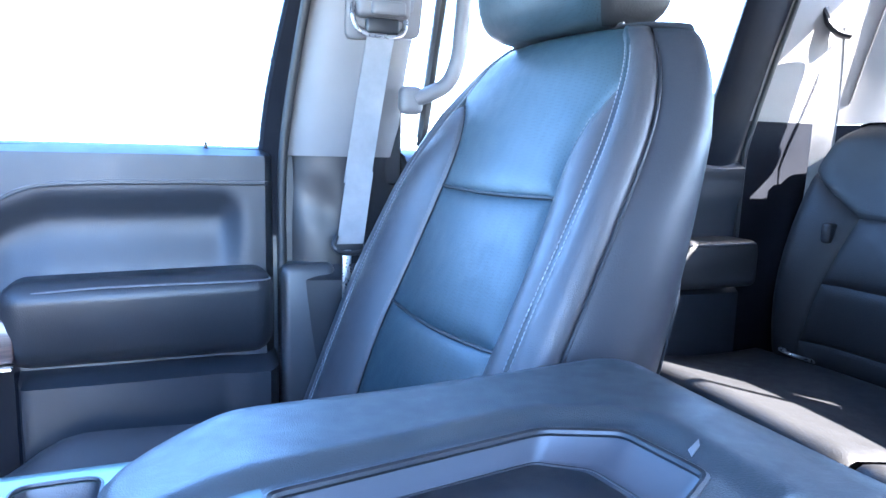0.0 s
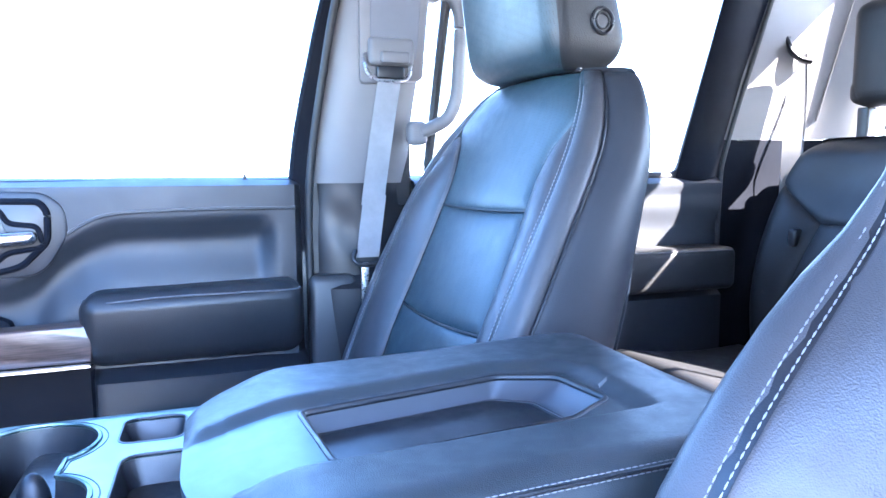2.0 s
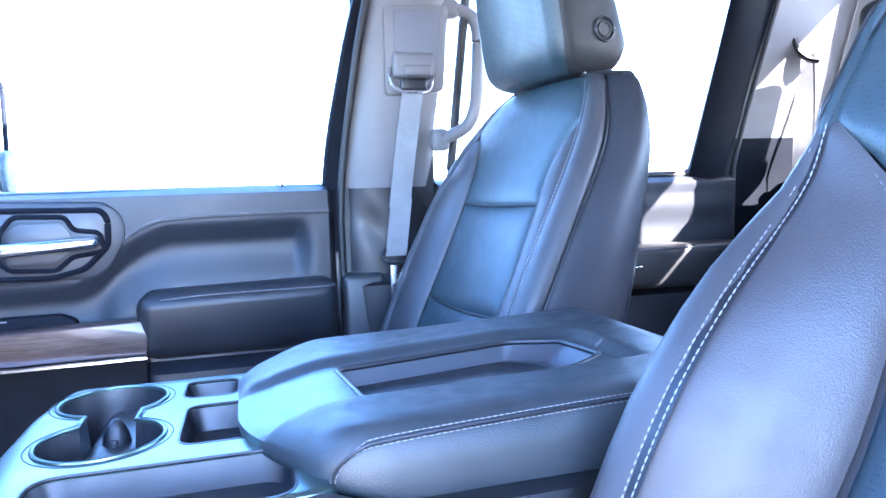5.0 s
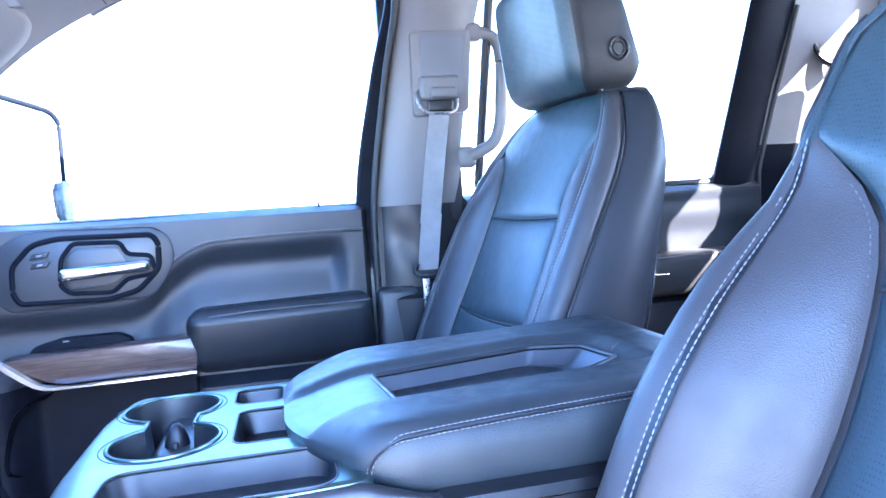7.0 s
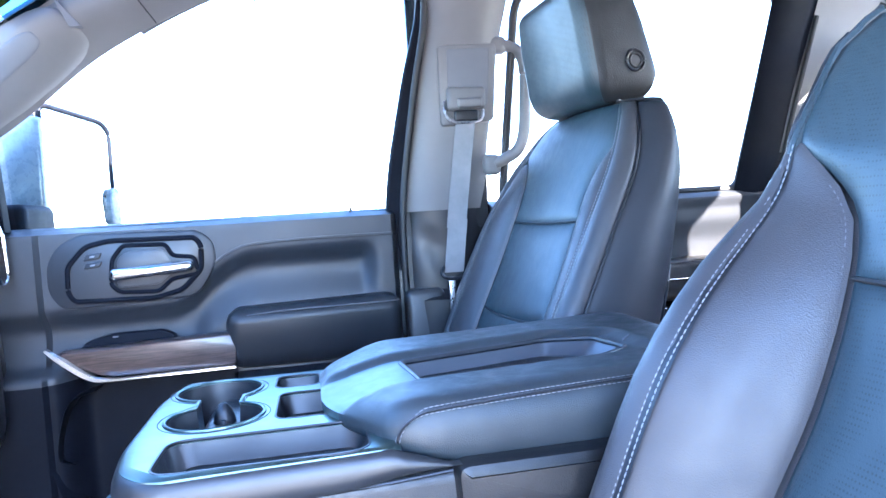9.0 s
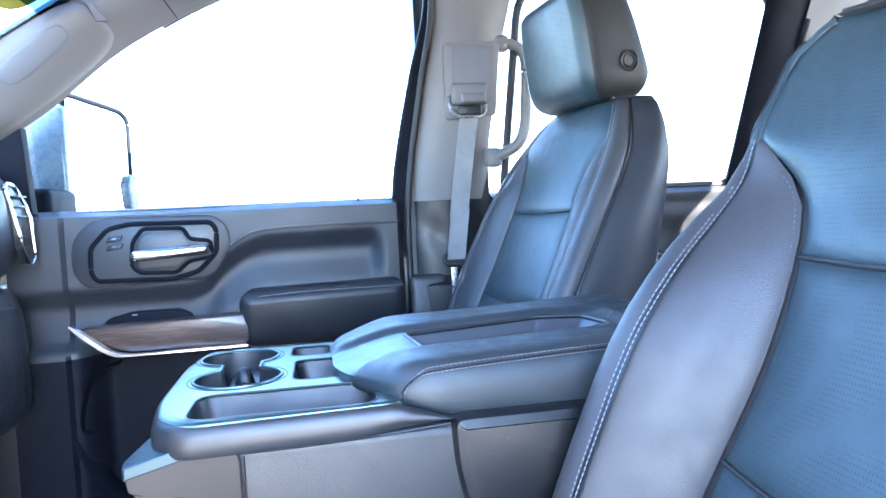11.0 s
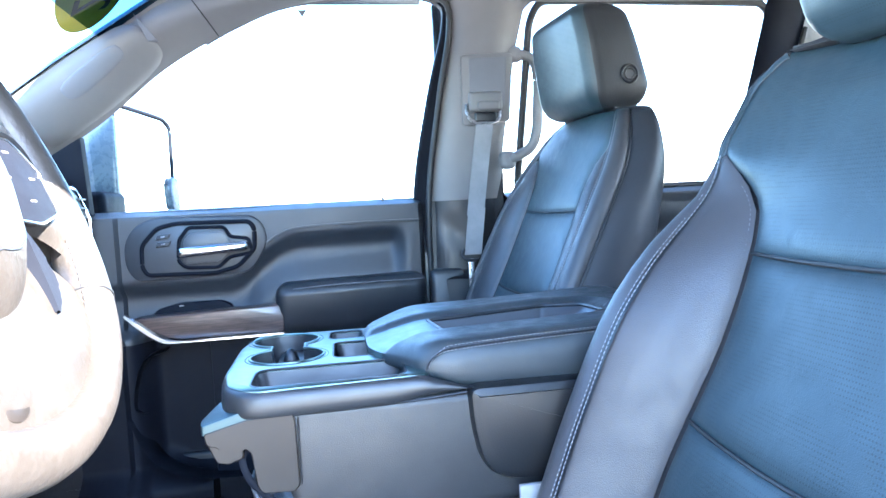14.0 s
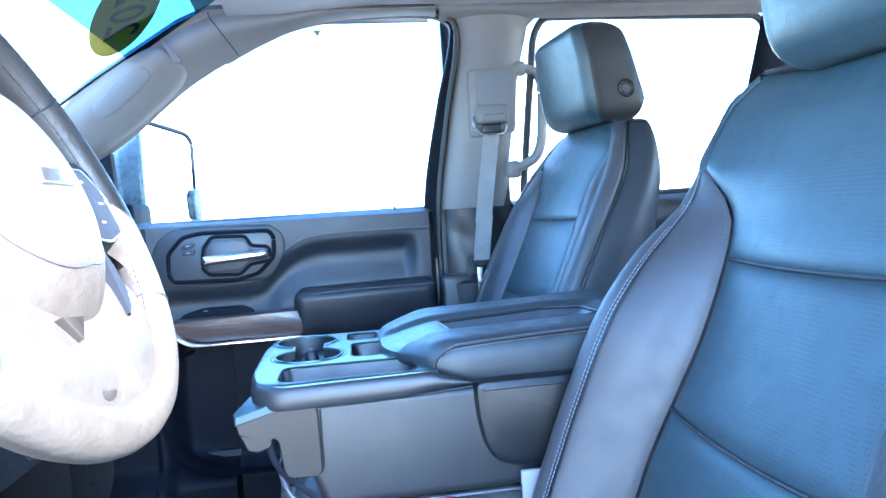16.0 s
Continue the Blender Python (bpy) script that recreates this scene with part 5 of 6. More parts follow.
def wedge(a, b, h):
    """The bracket's sloping top: a along it, b away from the side."""
    return Vector((a, -0.2165 + b, 0.606 + 0.28 * (a + 0.300) + 0.10 * b + h - 0.010))


part("bracket_top", slab(rounded([(-0.352, 0.0), (-0.296, 0.0), (-0.296, 0.075), (-0.340, 0.068), (-0.356, 0.020)], 0.004, 3), wedge, 0.012, 0.0015), SATIN_BLUE, bracket, "blue grey satin top", sharp=20)
NOSE = [(-0.348, 0.582), (-0.306, 0.574), (-0.308, 0.545), (-0.326, 0.5385), (-0.340, 0.542), (-0.350, 0.566)]
part("bracket_nose", slab(rounded(NOSE, 0.003, 2), lambda a, b, h: Vector((a, -0.170 - h, b)), 0.032, 0.002), BRACKET, bracket, sharp=20)
strap_line = curve_through([(-0.306, -0.19, 0.556), (-0.311, -0.195, 0.540), (-0.304, -0.198, 0.518), (-0.290, -0.200, 0.500), (-0.272, -0.203, 0.485), (-0.255, -0.205, 0.470)], 40)
part("pull_strap", tube(strap_line, 0.0045, 10, flat=0.3, up=(0, 1, 0)), BLACK_TRIM, bracket, "black flexible pull strap")
part("bracket_joint", tube([Vector((-0.2405, -0.2090, z)) for z in steps(0.508, 0.592, 10)], 0.0012, 6), PLASTIC, bracket)

# armrest lid
lid = thing("armrest_lid", (0.08, -0.03, 0.60), "black leather armrest lid with an open tray and stitching", "armrest")


def lid_z(x):
    return 0.672 + 0.030 * (x - 0.05)


LX0, LX1, LY0, LY1 = -0.146, 0.315, -0.205, 0.156


def evenly(outline, n):
    """A closed outline as n evenly spaced points."""
    p = np.array(list(outline) + [outline[0]])
    acc = np.concatenate([[0], np.cumsum(np.hypot(*np.diff(p, axis=0).T))])
    at = np.linspace(0, acc[-1], n, endpoint=False)
    return [(float(np.interp(q, acc, p[:, 0])), float(np.interp(q, acc, p[:, 1]))) for q in at]


def lid_outline(inset=0.0):
    i = inset
    return rounded([(LX0 + i, 0.110 - i), (LX0 + i, -0.075), (-0.085 + 0.6 * i, LY0 + 0.012 + i), (-0.05, LY0 + i), (LX1 - i, LY0 + i), (LX1 - i, LY1 - i), (-0.08, LY1 - i)], 0.04, 7)


lo = evenly(lid_outline(), 420)
n_lo = len(lo)
cxy = Vector((0.08, -0.025))


def shrink(p, k):
    d = cxy - Vector(p)
    return Vector(p) + d.normalized() * k


def channel(x, y):
    """Depth of the scoop that runs from the nose round the tray."""
    far = lerp(x, [-0.15, -0.05, 0.15, 0.21, 0.26], [0.004, 0.013, 0.036, 0.014, -0.030])
    return 0.0085 * smooth(far + 0.026 - y, 0.0, 0.022) * smooth(y + 0.118, 0.0, 0.010) * smooth(0.243 - x, 0.0, 0.028)


shell = bmesh.new()
levels = [(0.026, 0.599), (0.014, 0.601), (0.005, 0.607), (0.001, 0.615), (0.0, 0.625), (0.0, 0.640), (0.002, 0.650), (0.006, 0.659), (0.012, 0.666), (0.020, 0.670), (0.034, 0.672)]
rings = []
for k, z in levels:
    ring = []
    for p in lo:
        q = shrink(p, k)
        zz = z if z < 0.645 else z + 0.030 * (q.x - 0.05)
        nose = smooth(-q.x, 0.05, 0.14)
        if z < 0.63:
            zz += 0.020 * smooth(-q.x, -0.01, 0.11) * (0.640 - z) / 0.041
        if z > 0.645:
            zz -= (0.014 * nose + channel(q.x, q.y)) * (z - 0.645) / 0.027
        ring.append(shell.verts.new((q.x, q.y, zz)))
    rings.append(ring)
for a, b in zip(rings, rings[1:]):
    for j in range(n_lo):
        shell.faces.new((a[j], a[(j + 1) % n_lo], b[(j + 1) % n_lo], b[j]))
shell.faces.new(rings[0][::-1])
POCK = [(-0.049, 0.011), (-0.037, -0.106), (0.165, -0.097), (0.217, -0.066), (0.206, 0.008), (0.150, 0.034)]
pk = rounded(POCK, 0.010, 4)
# top skin with the well left open: rays from the well's rim to the outer ring
def on_top(x, y):
    z = lid_z(x) - 0.014 * smooth(-x, 0.05, 0.14) * 0.9
    return z - channel(x, y)


cen = Vector((0.07, -0.05))


def ray_hit(poly, ang):
    d = Vector((math.cos(ang), math.sin(ang)))
    best = None
    for i in range(len(poly)):
        a, b = Vector(poly[i - 1]) - cen, Vector(poly[i]) - cen
        e = b - a
        den = d.x * e.y - d.y * e.x
        if abs(den) < 1e-12:
            continue
        t = (a.x * e.y - a.y * e.x) / den
        s = (a.x * d.y - a.y * d.x) / den
        if t > 0 and -1e-6 <= s <= 1 + 1e-6:
            best = t if best is None else max(best, t)
    return cen + d * best


RADIAL = [0, 0.02, 0.045, 0.075, 0.11, 0.15, 0.19, 0.23, 0.27, 0.31, 0.36, 0.41, 0.46, 0.52, 0.58, 0.64, 0.70, 0.76, 0.82, 0.88, 0.94]
skin_rows = []
for top in rings[-1]:
    o = Vector((top.co.x, top.co.y))
    i = ray_hit(pk, math.atan2(o.y - cen.y, o.x - cen.x))
    row = []
    for k in RADIAL:
        p = i.lerp(o, k)
        row.append(shell.verts.new((p.x, p.y, on_top(p.x, p.y) - (0.0025 if k == 0 else 0))))
    skin_rows.append(row + [top])
for a, b in zip(skin_rows, skin_rows[1:] + skin_rows[:1]):
    for j in range(len(a) - 1):
        shell.faces.new((a[j], a[j + 1], b[j + 1], b[j]))
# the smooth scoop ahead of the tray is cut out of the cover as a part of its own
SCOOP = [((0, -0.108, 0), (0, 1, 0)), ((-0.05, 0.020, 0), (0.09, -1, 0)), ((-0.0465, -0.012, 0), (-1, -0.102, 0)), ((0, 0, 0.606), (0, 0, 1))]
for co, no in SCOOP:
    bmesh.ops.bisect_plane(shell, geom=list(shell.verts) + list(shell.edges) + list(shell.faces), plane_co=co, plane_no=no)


def in_scoop(f):
    c = f.calc_center_median()
    return all((c - Vector(co)).dot(Vector(no)) > 0 for co, no in SCOOP)


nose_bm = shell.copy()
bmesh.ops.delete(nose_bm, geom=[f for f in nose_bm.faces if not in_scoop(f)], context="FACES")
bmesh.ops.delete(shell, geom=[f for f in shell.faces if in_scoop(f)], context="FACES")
cover = part("lid_cover", shell, LID_SHADE_LEATHER, lid, "black grained leather cover")
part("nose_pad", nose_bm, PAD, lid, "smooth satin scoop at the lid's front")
well = bmesh.new()
wr = []
wc = Vector((0.06, -0.055))
def tray_ring(k, back):
    """The tray's outline drawn in: k over the whole, back at its rear end."""
    out = []
    for p in pk:
        x = wc.x + (p[0] - wc.x) * (1 - (1 - k) * 0.5) - back * smooth(p[0], 0.13, 0.21)
        out.append((x, wc.y + (p[1] - wc.y) * k))
    return out


for k, back, dz in ((1.0, 0.0, -0.002), (0.985, 0.001, -0.005), (0.94, 0.018, -0.0195), (0.925, 0.022, -0.0215), (0.89, 0.026, -0.022)):
    wr.append([well.verts.new((q[0], q[1], on_top(*p) + dz)) for p, q in zip(pk, tray_ring(k, back))])
for a, b in zip(wr, wr[1:]):
    for j in range(len(pk)):
        well.faces.new((a[j], a[(j + 1) % len(pk)], b[(j + 1) % len(pk)], b[j]))
well.faces.new(wr[-1])
wl = part("lid_tray", well, TRAY_GREY, lid, "smooth dark grey tray sunk into the lid")
part("tray_mat", slab(tray_ring(0.88, 0.028), lambda a, b, h: Vector((a, b, lid_z(a) - 0.0085 - 0.0225 + h)), 0.003, 0.001), PLASTIC, wl, "black rubber mat")
# Dark cord, thickened to stand for the shadow band round the rim.
part("tray_edge", tube([Vector((p[0], p[1], on_top(*p) - 0.0012)) for p in pk], 0.0034, 8, closed=True), PLASTIC, wl)
part("mat_edge", tube([Vector((a, b, lid_z(a) - 0.0300)) for a, b in tray_ring(0.915, 0.024)], 0.0014, 6, closed=True), RUBBER, wl)
for dx, dz in ((0.0, 0.0), (0.004, 0.006)):
    pts = curve_through([(-0.078 + dx, LY0 + 0.010, 0.612), (-0.080 + dx, LY0 + 0.008, 0.634), (-0.062 + dx, LY0 + 0.003, 0.652 + dz), (-0.03, LY0 + 0.004, 0.657 + dz), (0.10, LY0 + 0.004, 0.663 + dz), (0.30, LY0 + 0.004, 0.669 + dz)], 90)
    part("stitching", stitches(pts, 0.0052, 0.0044, 0.00045, (0, -0.8, 0.6)), THREAD, cover, "pale grey thread")
part("seam", tube(curve_through([(-0.076, LY0 + 0.009, 0.610), (-0.078, LY0 + 0.007, 0.636), (-0.060, LY0 + 0.002, 0.655), (-0.03, LY0 + 0.003, 0.660), (0.10, LY0 + 0.003, 0.666), (0.30, LY0 + 0.003, 0.672)], 90), 0.0014, 6), PLASTIC, cover)
part("scuff", slab([(0.222, -0.044), (0.232, -0.040), (0.236, -0.034), (0.225, -0.037)], lambda a, b, h: Vector((a, b, on_top(a, b) + h - 0.0005)), 0.0012, 0.0003), GREY_TRIM, cover, "small pale scuff mark")

# belt buckles beside the console
buckle = thing("seat_belt_buckle", (-0.078, -0.222, 0.34), "black belt buckle with a red button", "buckle")
part("buckle_body", rbox(-0.094, -0.062, -0.238, -0.212, 0.33, 0.448, 0.006), PLASTIC, buckle)
part("red_button", rbox(-0.090, -0.066, -0.235, -0.215, 0.445, 0.454, 0.003), RED, buckle, "red release button")
strap = thing("buckle_strap", (0.045, -0.232, 0.30), "pale grey belt strap beside the console", "strap")
part("webbing", rbox(0.026, 0.058, -0.238, -0.230, 0.30, 0.486, 0.002), WEBBING, strap)


# ---------------------------------------------------------------- steering wheel, dashboard
wheel = thing("steering_wheel", (-0.42, -0.62, 0.62), "black leather steering wheel in full sun", "steering wheel")
WC, WR = Vector((-0.415, -0.632, 0.884)), 0.183
tilt = radians(24.5)
wup, wn_ = Vector((-math.sin(tilt), 0, math.cos(tilt))), Vector((math.cos(tilt), 0, math.sin(tilt)))
wy = Vector((0, 1, 0))


def on_wheel(a, b, h):
    return WC + wy * a + wup * b + wn_ * h


def polar(t, q, h):
    return on_wheel(q * math.sin(t), q * math.cos(t), h)


rim_pts = [polar(t, WR, 0) for t in steps(0, 2 * math.pi, 96)[:-1]]
rim = part("rim", tube(rim_pts, 0.0170, 16, closed=True, up=wn_), WHEEL_LEATHER, wheel, "black wrinkled leather rim")
part("stitching", stitches([polar(t, WR - 0.0165, 0.005) for t in steps(0, 2 * math.pi, 200)], 0.006, 0.0045, 0.0007, wn_), PLASTIC, rim)
for t in (radians(62), radians(-62), radians(128), radians(-128)):
    ring = [polar(t, WR, 0) + 0.0172 * (math.cos(k) * (polar(t, 1, 0) - polar(t, 0, 0)) + math.sin(k) * wn_) for k in steps(0, 2 * math.pi, 24)[:-1]]
    part("rim_joint", tube(ring, 0.0009, 6, closed=True), PLASTIC, rim)
# Chrome line that paints in the reflected light on the rim's edge.
part("rim_glint", tube([polar(t, WR + 0.0165, -0.004) for t in steps(0.5, 2.0, 40)], 0.0016, 6), CHROME, rim, "thin chrome line standing in for light on the rim's edge")


def hub_r(t):
    """Outline of the airbag cover over the angle."""
    c = math.cos(t)
    return 0.094 + 0.008 * abs(math.sin(t)) ** 3 + (0.024 if c < 0 else 0.0) * c * c


hub = grid(lambda t, q: polar(t, q * hub_r(t), 0.040 * (1 - q ** 3.4) - 0.004), steps(0, 2 * math.pi, 56)[:-1], [0.001, 0.2, 0.4, 0.6, 0.75, 0.86, 0.93, 0.97, 1.0], close_u=True)
hubp = part("airbag_cover", hub, WHEEL_LEATHER, wheel, "black grained airbag cover")
part("cover_seam", tube([polar(t, 0.074 + 0.012 * abs(math.sin(t)), 0.040 * (1 - ((0.074 + 0.012 * abs(math.sin(t))) / hub_r(t)) ** 3.4) - 0.0044) for t in steps(0, 2 * math.pi, 60)[:-1]], 0.0007, 6, closed=True), PLASTIC, hubp)
mark = slab(rounded([(-0.028, -0.018), (0.022, -0.018), (0.030, -0.006), (-0.020, -0.006)], 0.003, 2), lambda a, b, h: on_wheel(a, b, 0.035 + h), 0.003, 0.001)
part("emblem", mark, CHROME, hubp, "plain bright emblem")


def arm(t0, t1, name):
    """A dished arm between the cover and the rim, from angle t0 to t1."""
    f = lambda u, v: polar(radians(t0 + (t1 - t0) * u), 0.090 + (WR - 0.008 - 0.090) * v, -0.002 + 0.012 * math.sin(math.pi * (0.15 + 0.6 * v)) - 0.010 * abs(2 * u - 1) ** 6)
    g = lambda u, v: f(u, v) - wn_ * 0.014
    return part(name, merge(grid(f, steps(0, 1, 18), steps(0, 1, 10)), grid(g, steps(0, 1, 18), steps(0, 1, 10))), WHEEL_LEATHER, wheel)


arm(126, 234, "lower_arm")
for s in (-1, 1):
    sp = arm(78 * s, 116 * s, "spoke")
    pad = [(0.074, 0.012), (0.128, 0.014), (0.150, -0.010), (0.142, -0.046), (0.104, -0.054), (0.072, -0.050)][::-1]
    pdl = part("switch_pad", slab(rounded([(s * a, b) for a, b in (pad if s > 0 else pad[::-1])], 0.007, 3), lambda a, b, h: on_wheel(a, b, h + 0.008), 0.006, 0.002), BLACK_TRIM, sp, "black switch pad")
    part("pad_edge", tube([on_wheel(s * a, b, 0.0135) for a, b in rounded(pad, 0.007, 3)], 0.0011, 6, closed=True), CHROME, pdl, "thin bright edging")
    for a, b in ((0.112, 0.002), (0.130, -0.018), (0.112, -0.036), (0.094, -0.018)):
        part("switch_mark", slab([(s * a - 0.004, b - 0.0008), (s * a + 0.004, b - 0.0008), (s * a + 0.004, b + 0.0008), (s * a - 0.004, b + 0.0008)], lambda p, q, h: on_wheel(p, q, h + 0.0139), 0.0005, 0.0001), THREAD_DARK, pdl)
# Black strip laid on the arm in place of the gap's dark depth.
rough_edge = random.Random(5)
ring_in = [polar(radians(126 + 27 * k / 18), 0.094 + 0.034 * k / 18 - 0.005 * math.sin(math.pi * k / 18), 0.0125) for k in range(19)]
ring_out = [polar(radians(126 + 27 * k / 18), 0.095 + 0.034 * k / 18 + (0.011 + rough_edge.uniform(-0.0016, 0.0016)) * math.sin(math.pi * (k + 0.4) / 19), 0.0125) for k in range(19)]
slot_bm = bmesh.new()
upper = [slot_bm.verts.new(p) for p in ring_in], [slot_bm.verts.new(p) for p in ring_out]
lower = [slot_bm.verts.new(p - wn_ * 0.012) for p in ring_in], [slot_bm.verts.new(p - wn_ * 0.012) for p in ring_out]
for k in range(18):
    slot_bm.faces.new((upper[0][k], upper[0][k + 1], upper[1][k + 1], upper[1][k]))
    slot_bm.faces.new((upper[0][k], upper[0][k + 1], lower[0][k + 1], lower[0][k]))
    slot_bm.faces.new((upper[1][k], upper[1][k + 1], lower[1][k + 1], lower[1][k]))
part("arm_gap_shade", slot_bm, BLACK_TRIM, wheel, "dark jagged strip standing in for the shaded gap beside the lower arm")
# Two dark raised plates whose colour stands for the shade in small recesses.
part("hub_notch_shade", slab([(-0.050, -0.100), (-0.022, -0.104), (-0.040, -0.118)], lambda a, b, h: on_wheel(a, b, h + 0.006), 0.008, 0.001), BRACKET, wheel, "brown grey plate standing in for a shaded notch under the airbag cover")
part("dimple_shade", slab([(-0.036 + 0.012 * math.cos(t), -0.154 + 0.0065 * math.sin(t)) for t in steps(0, 2 * math.pi, 20)[:-1]], lambda a, b, h: on_wheel(a, b, h + 0.003), 0.006, 0.001), BRACKET, wheel, "round brown grey disc standing in for a shaded dimple")
part("column_shroud", tube([on_wheel(0, 0, -0.03), on_wheel(0, -0.01, -0.20), on_wheel(0, -0.02, -0.40)], 0.062, 20), PLASTIC, wheel)

dash = thing("dashboard", (-0.95, 0.0, 0.35), "black dashboard with a bright-edged end vent", "dashboard", kind="structure")
PROF = [(-1.27, 0.965), (-1.05, 0.972), (-0.88, 0.968), (-0.835, 0.955), (-0.812, 0.925), (-0.800, 0.86), (-0.800, 0.79), (-0.815, 0.745), (-0.835, 0.725), (-0.838, 0.700), (-0.815, 0.680), (-0.800, 0.62), (-0.795, 0.50), (-0.805, 0.42), (-0.88, 0.38), (-1.0, 0.36)]
prof = curve_through([(x, 0, z) for x, z in PROF], 60)
part("dash_body", grid(lambda i, y: Vector((prof[int(i)].x - 0.03 * smooth(abs(y), 0.70, 0.80), y, prof[int(i)].z)), range(61), steps(-0.80, 0.80, 40)), VINYL, dash)
part("dash_end", slab([(p.x, p.z) for p in prof] + [(-1.25, 0.36)], lambda a, b, h: Vector((a - 0.028, 0.795 + h, b)), 0.02, 0.002), PLASTIC, dash)
vent_o = rounded([(0.695, 0.930), (0.745, 0.925), (0.770, 0.870), (0.775, 0.760), (0.745, 0.745), (0.705, 0.800)], 0.016, 4)
vplace = lambda a, b, h: Vector((-0.822 + 0.02 * smooth(0.93 - b, 0, 0.1) + h, a, b))
vent = part("end_vent", slab(vent_o, vplace, 0.014, 0.004), PLASTIC, dash, "black end air vent")
part("vent_ring", tube([vplace(a, b, 0.015) for a, b in vent_o], 0.0042, 8, closed=True), CHROME, vent, "satin chrome vent surround")
for b in steps(0.79, 0.90, 5):
    part("vent_slat", rbox(-0.805, -0.789, 0.712, 0.758, b - 0.002, b + 0.002, 0.001), PLASTIC_GREY, vent)
glove = slab(rounded([(0.16, 0.665), (0.70, 0.665), (0.68, 0.43), (0.18, 0.43)], 0.03, 4), lambda a, b, h: Vector((-0.815 + h, a, b)), 0.022, 0.008)
part("glove_box", glove, VINYL, dash, "black glove box lid")
kick = slab(rounded([(-0.98, 0.58), (-0.83, 0.56), (-0.775, 0.44), (-0.775, 0.12), (-0.98, 0.10)], 0.03, 4), lambda a, b, h: Vector((a, 0.84 - h, b)), 0.05, 0.01)
part("kick_panel", kick, PLASTIC, dash, "black kick panel")
part("kick_door", slab(rounded([(-0.93, 0.42), (-0.80, 0.415), (-0.79, 0.39), (-0.79, 0.16), (-0.93, 0.16)], 0.02, 4), lambda a, b, h: Vector((a, 0.79 - h, b)), 0.010, 0.004), PLASTIC, dash)

column = thing("column_panel", (-0.72, -0.45, 0.4), "black lower column panel with switches", "panel")
part("knee_panel", rbox(-0.83, -0.76, -0.72, -0.18, 0.40, 0.66, 0.03, 4), VINYL, column)
part("switch_block", rbox(-0.765, -0.735, -0.36, -0.29, 0.55, 0.61, 0.006, 3), PLASTIC_GREY, column)
for i in range(3):
    part("switch", rbox(-0.738, -0.731, -0.350, -0.300, 0.556 + 0.018 * i, 0.568 + 0.018 * i, 0.002), CHROME if i == 1 else PLASTIC, column)

# year sticker on the outside of the windscreen, seen from behind
stick = thing("windscreen_sticker", tuple(screen(0.90, 0.80)), "yellow oval year sticker with dark blue digits", "sticker")
s_tip = screen(0.948, 0.680)
s_along = ((screen(0.81, 0.72) + screen(0.93, 0.83)) / 2 - s_tip).normalized()
s_in = (screen(0.90, 0.85) - screen(0.90, 0.75)).cross(screen(0.92, 0.8) - screen(0.86, 0.8)).normalized()
s_in = s_in if s_in.z < 0 else -s_in
s_side = s_along.cross(s_in).normalized()
s0 = s_tip + s_along * 0.165


def on_screen(a, b, h):
    return s0 + s_side * a + s_along * b - s_in * (0.006 - h)


oval = [(0.084 * math.cos(t), 0.165 * math.sin(t)) for t in steps(0, 2 * math.pi, 48)[:-1]]
part("backing", slab(oval, on_screen, 0.0010, 0.0003), YELLOW, stick)
txt = bpy.data.curves.new("digits", "FONT")
txt.body, txt.size, txt.extrude, txt.align_x, txt.align_y = "202", 0.128, 0.0004, "CENTER", "CENTER"
tob = new("digits", txt)
bpy.context.view_layer.update()
tmesh = bpy.data.meshes.new_from_object(tob.evaluated_get(bpy.context.evaluated_depsgraph_get()))
bpy.data.objects.remove(tob)
tb = bmesh.new()
tb.from_mesh(tmesh)
bpy.data.meshes.remove(tmesh)
for v in tb.verts:
    v.co = on_screen(v.co.y, v.co.x, 0.0016 + v.co.z)
INK = surface("dark_blue_ink", (0.010, 0.014, 0.05), (0.014, 0.02, 0.07), 0.5, 0.05, 0.0)
part("digits", tb, INK, stick, "dark blue year digits", smooth=False)

# ---------------------------------------------------------------- towing mirror outside the passenger window
tow = thing("towing_mirror", (-0.78, 1.10, 0.86), "black towing mirror with large rear glass", "mirror")
m0, m1 = Vector((-0.800, 1.06, 0)), Vector((-0.688, 1.226, 0))
mdir = (m1 - m0).normalized()
mnrm = Vector((mdir.y, -mdir.x, 0))


def on_mirror(a, b, h):
    return m0 + mdir * a + mnrm * h + Vector((0, 0, b))


mw = (m1 - m0).length
m_out = rounded([(0, 0.84), (mw, 0.84), (mw + 0.004, 1.13), (mw - 0.02, 1.155), (0.0, 1.185)], 0.02, 4)
part("housing", slab(rounded([(-0.012, 0.83), (mw + 0.012, 0.83), (mw + 0.014, 1.14), (mw - 0.02, 1.168), (-0.012, 1.20)], 0.025, 4), lambda a, b, h: on_mirror(a, b, -0.09 + h), 0.086, 0.012), PLASTIC, tow, "black plastic mirror housing")
part("mirror_glass", slab(grow(m_out, (0.94, 0.95), (mw / 2, 1.0)), lambda a, b, h: on_mirror(a, b, -0.003 + h), 0.004, 0.001), MIRROR, tow, "bright mirror glass", smooth=False)
part("frame_edge", tube([on_mirror(a, b, 0.001) for a, b in m_out], 0.006, 8, closed=True), BLACK_TRIM, tow)
part("glass_joint", tube([on_mirror(0.01, 0.955, 0.003), on_mirror(mw - 0.01, 0.950, 0.003)], 0.0016, 6), RUBBER, tow)
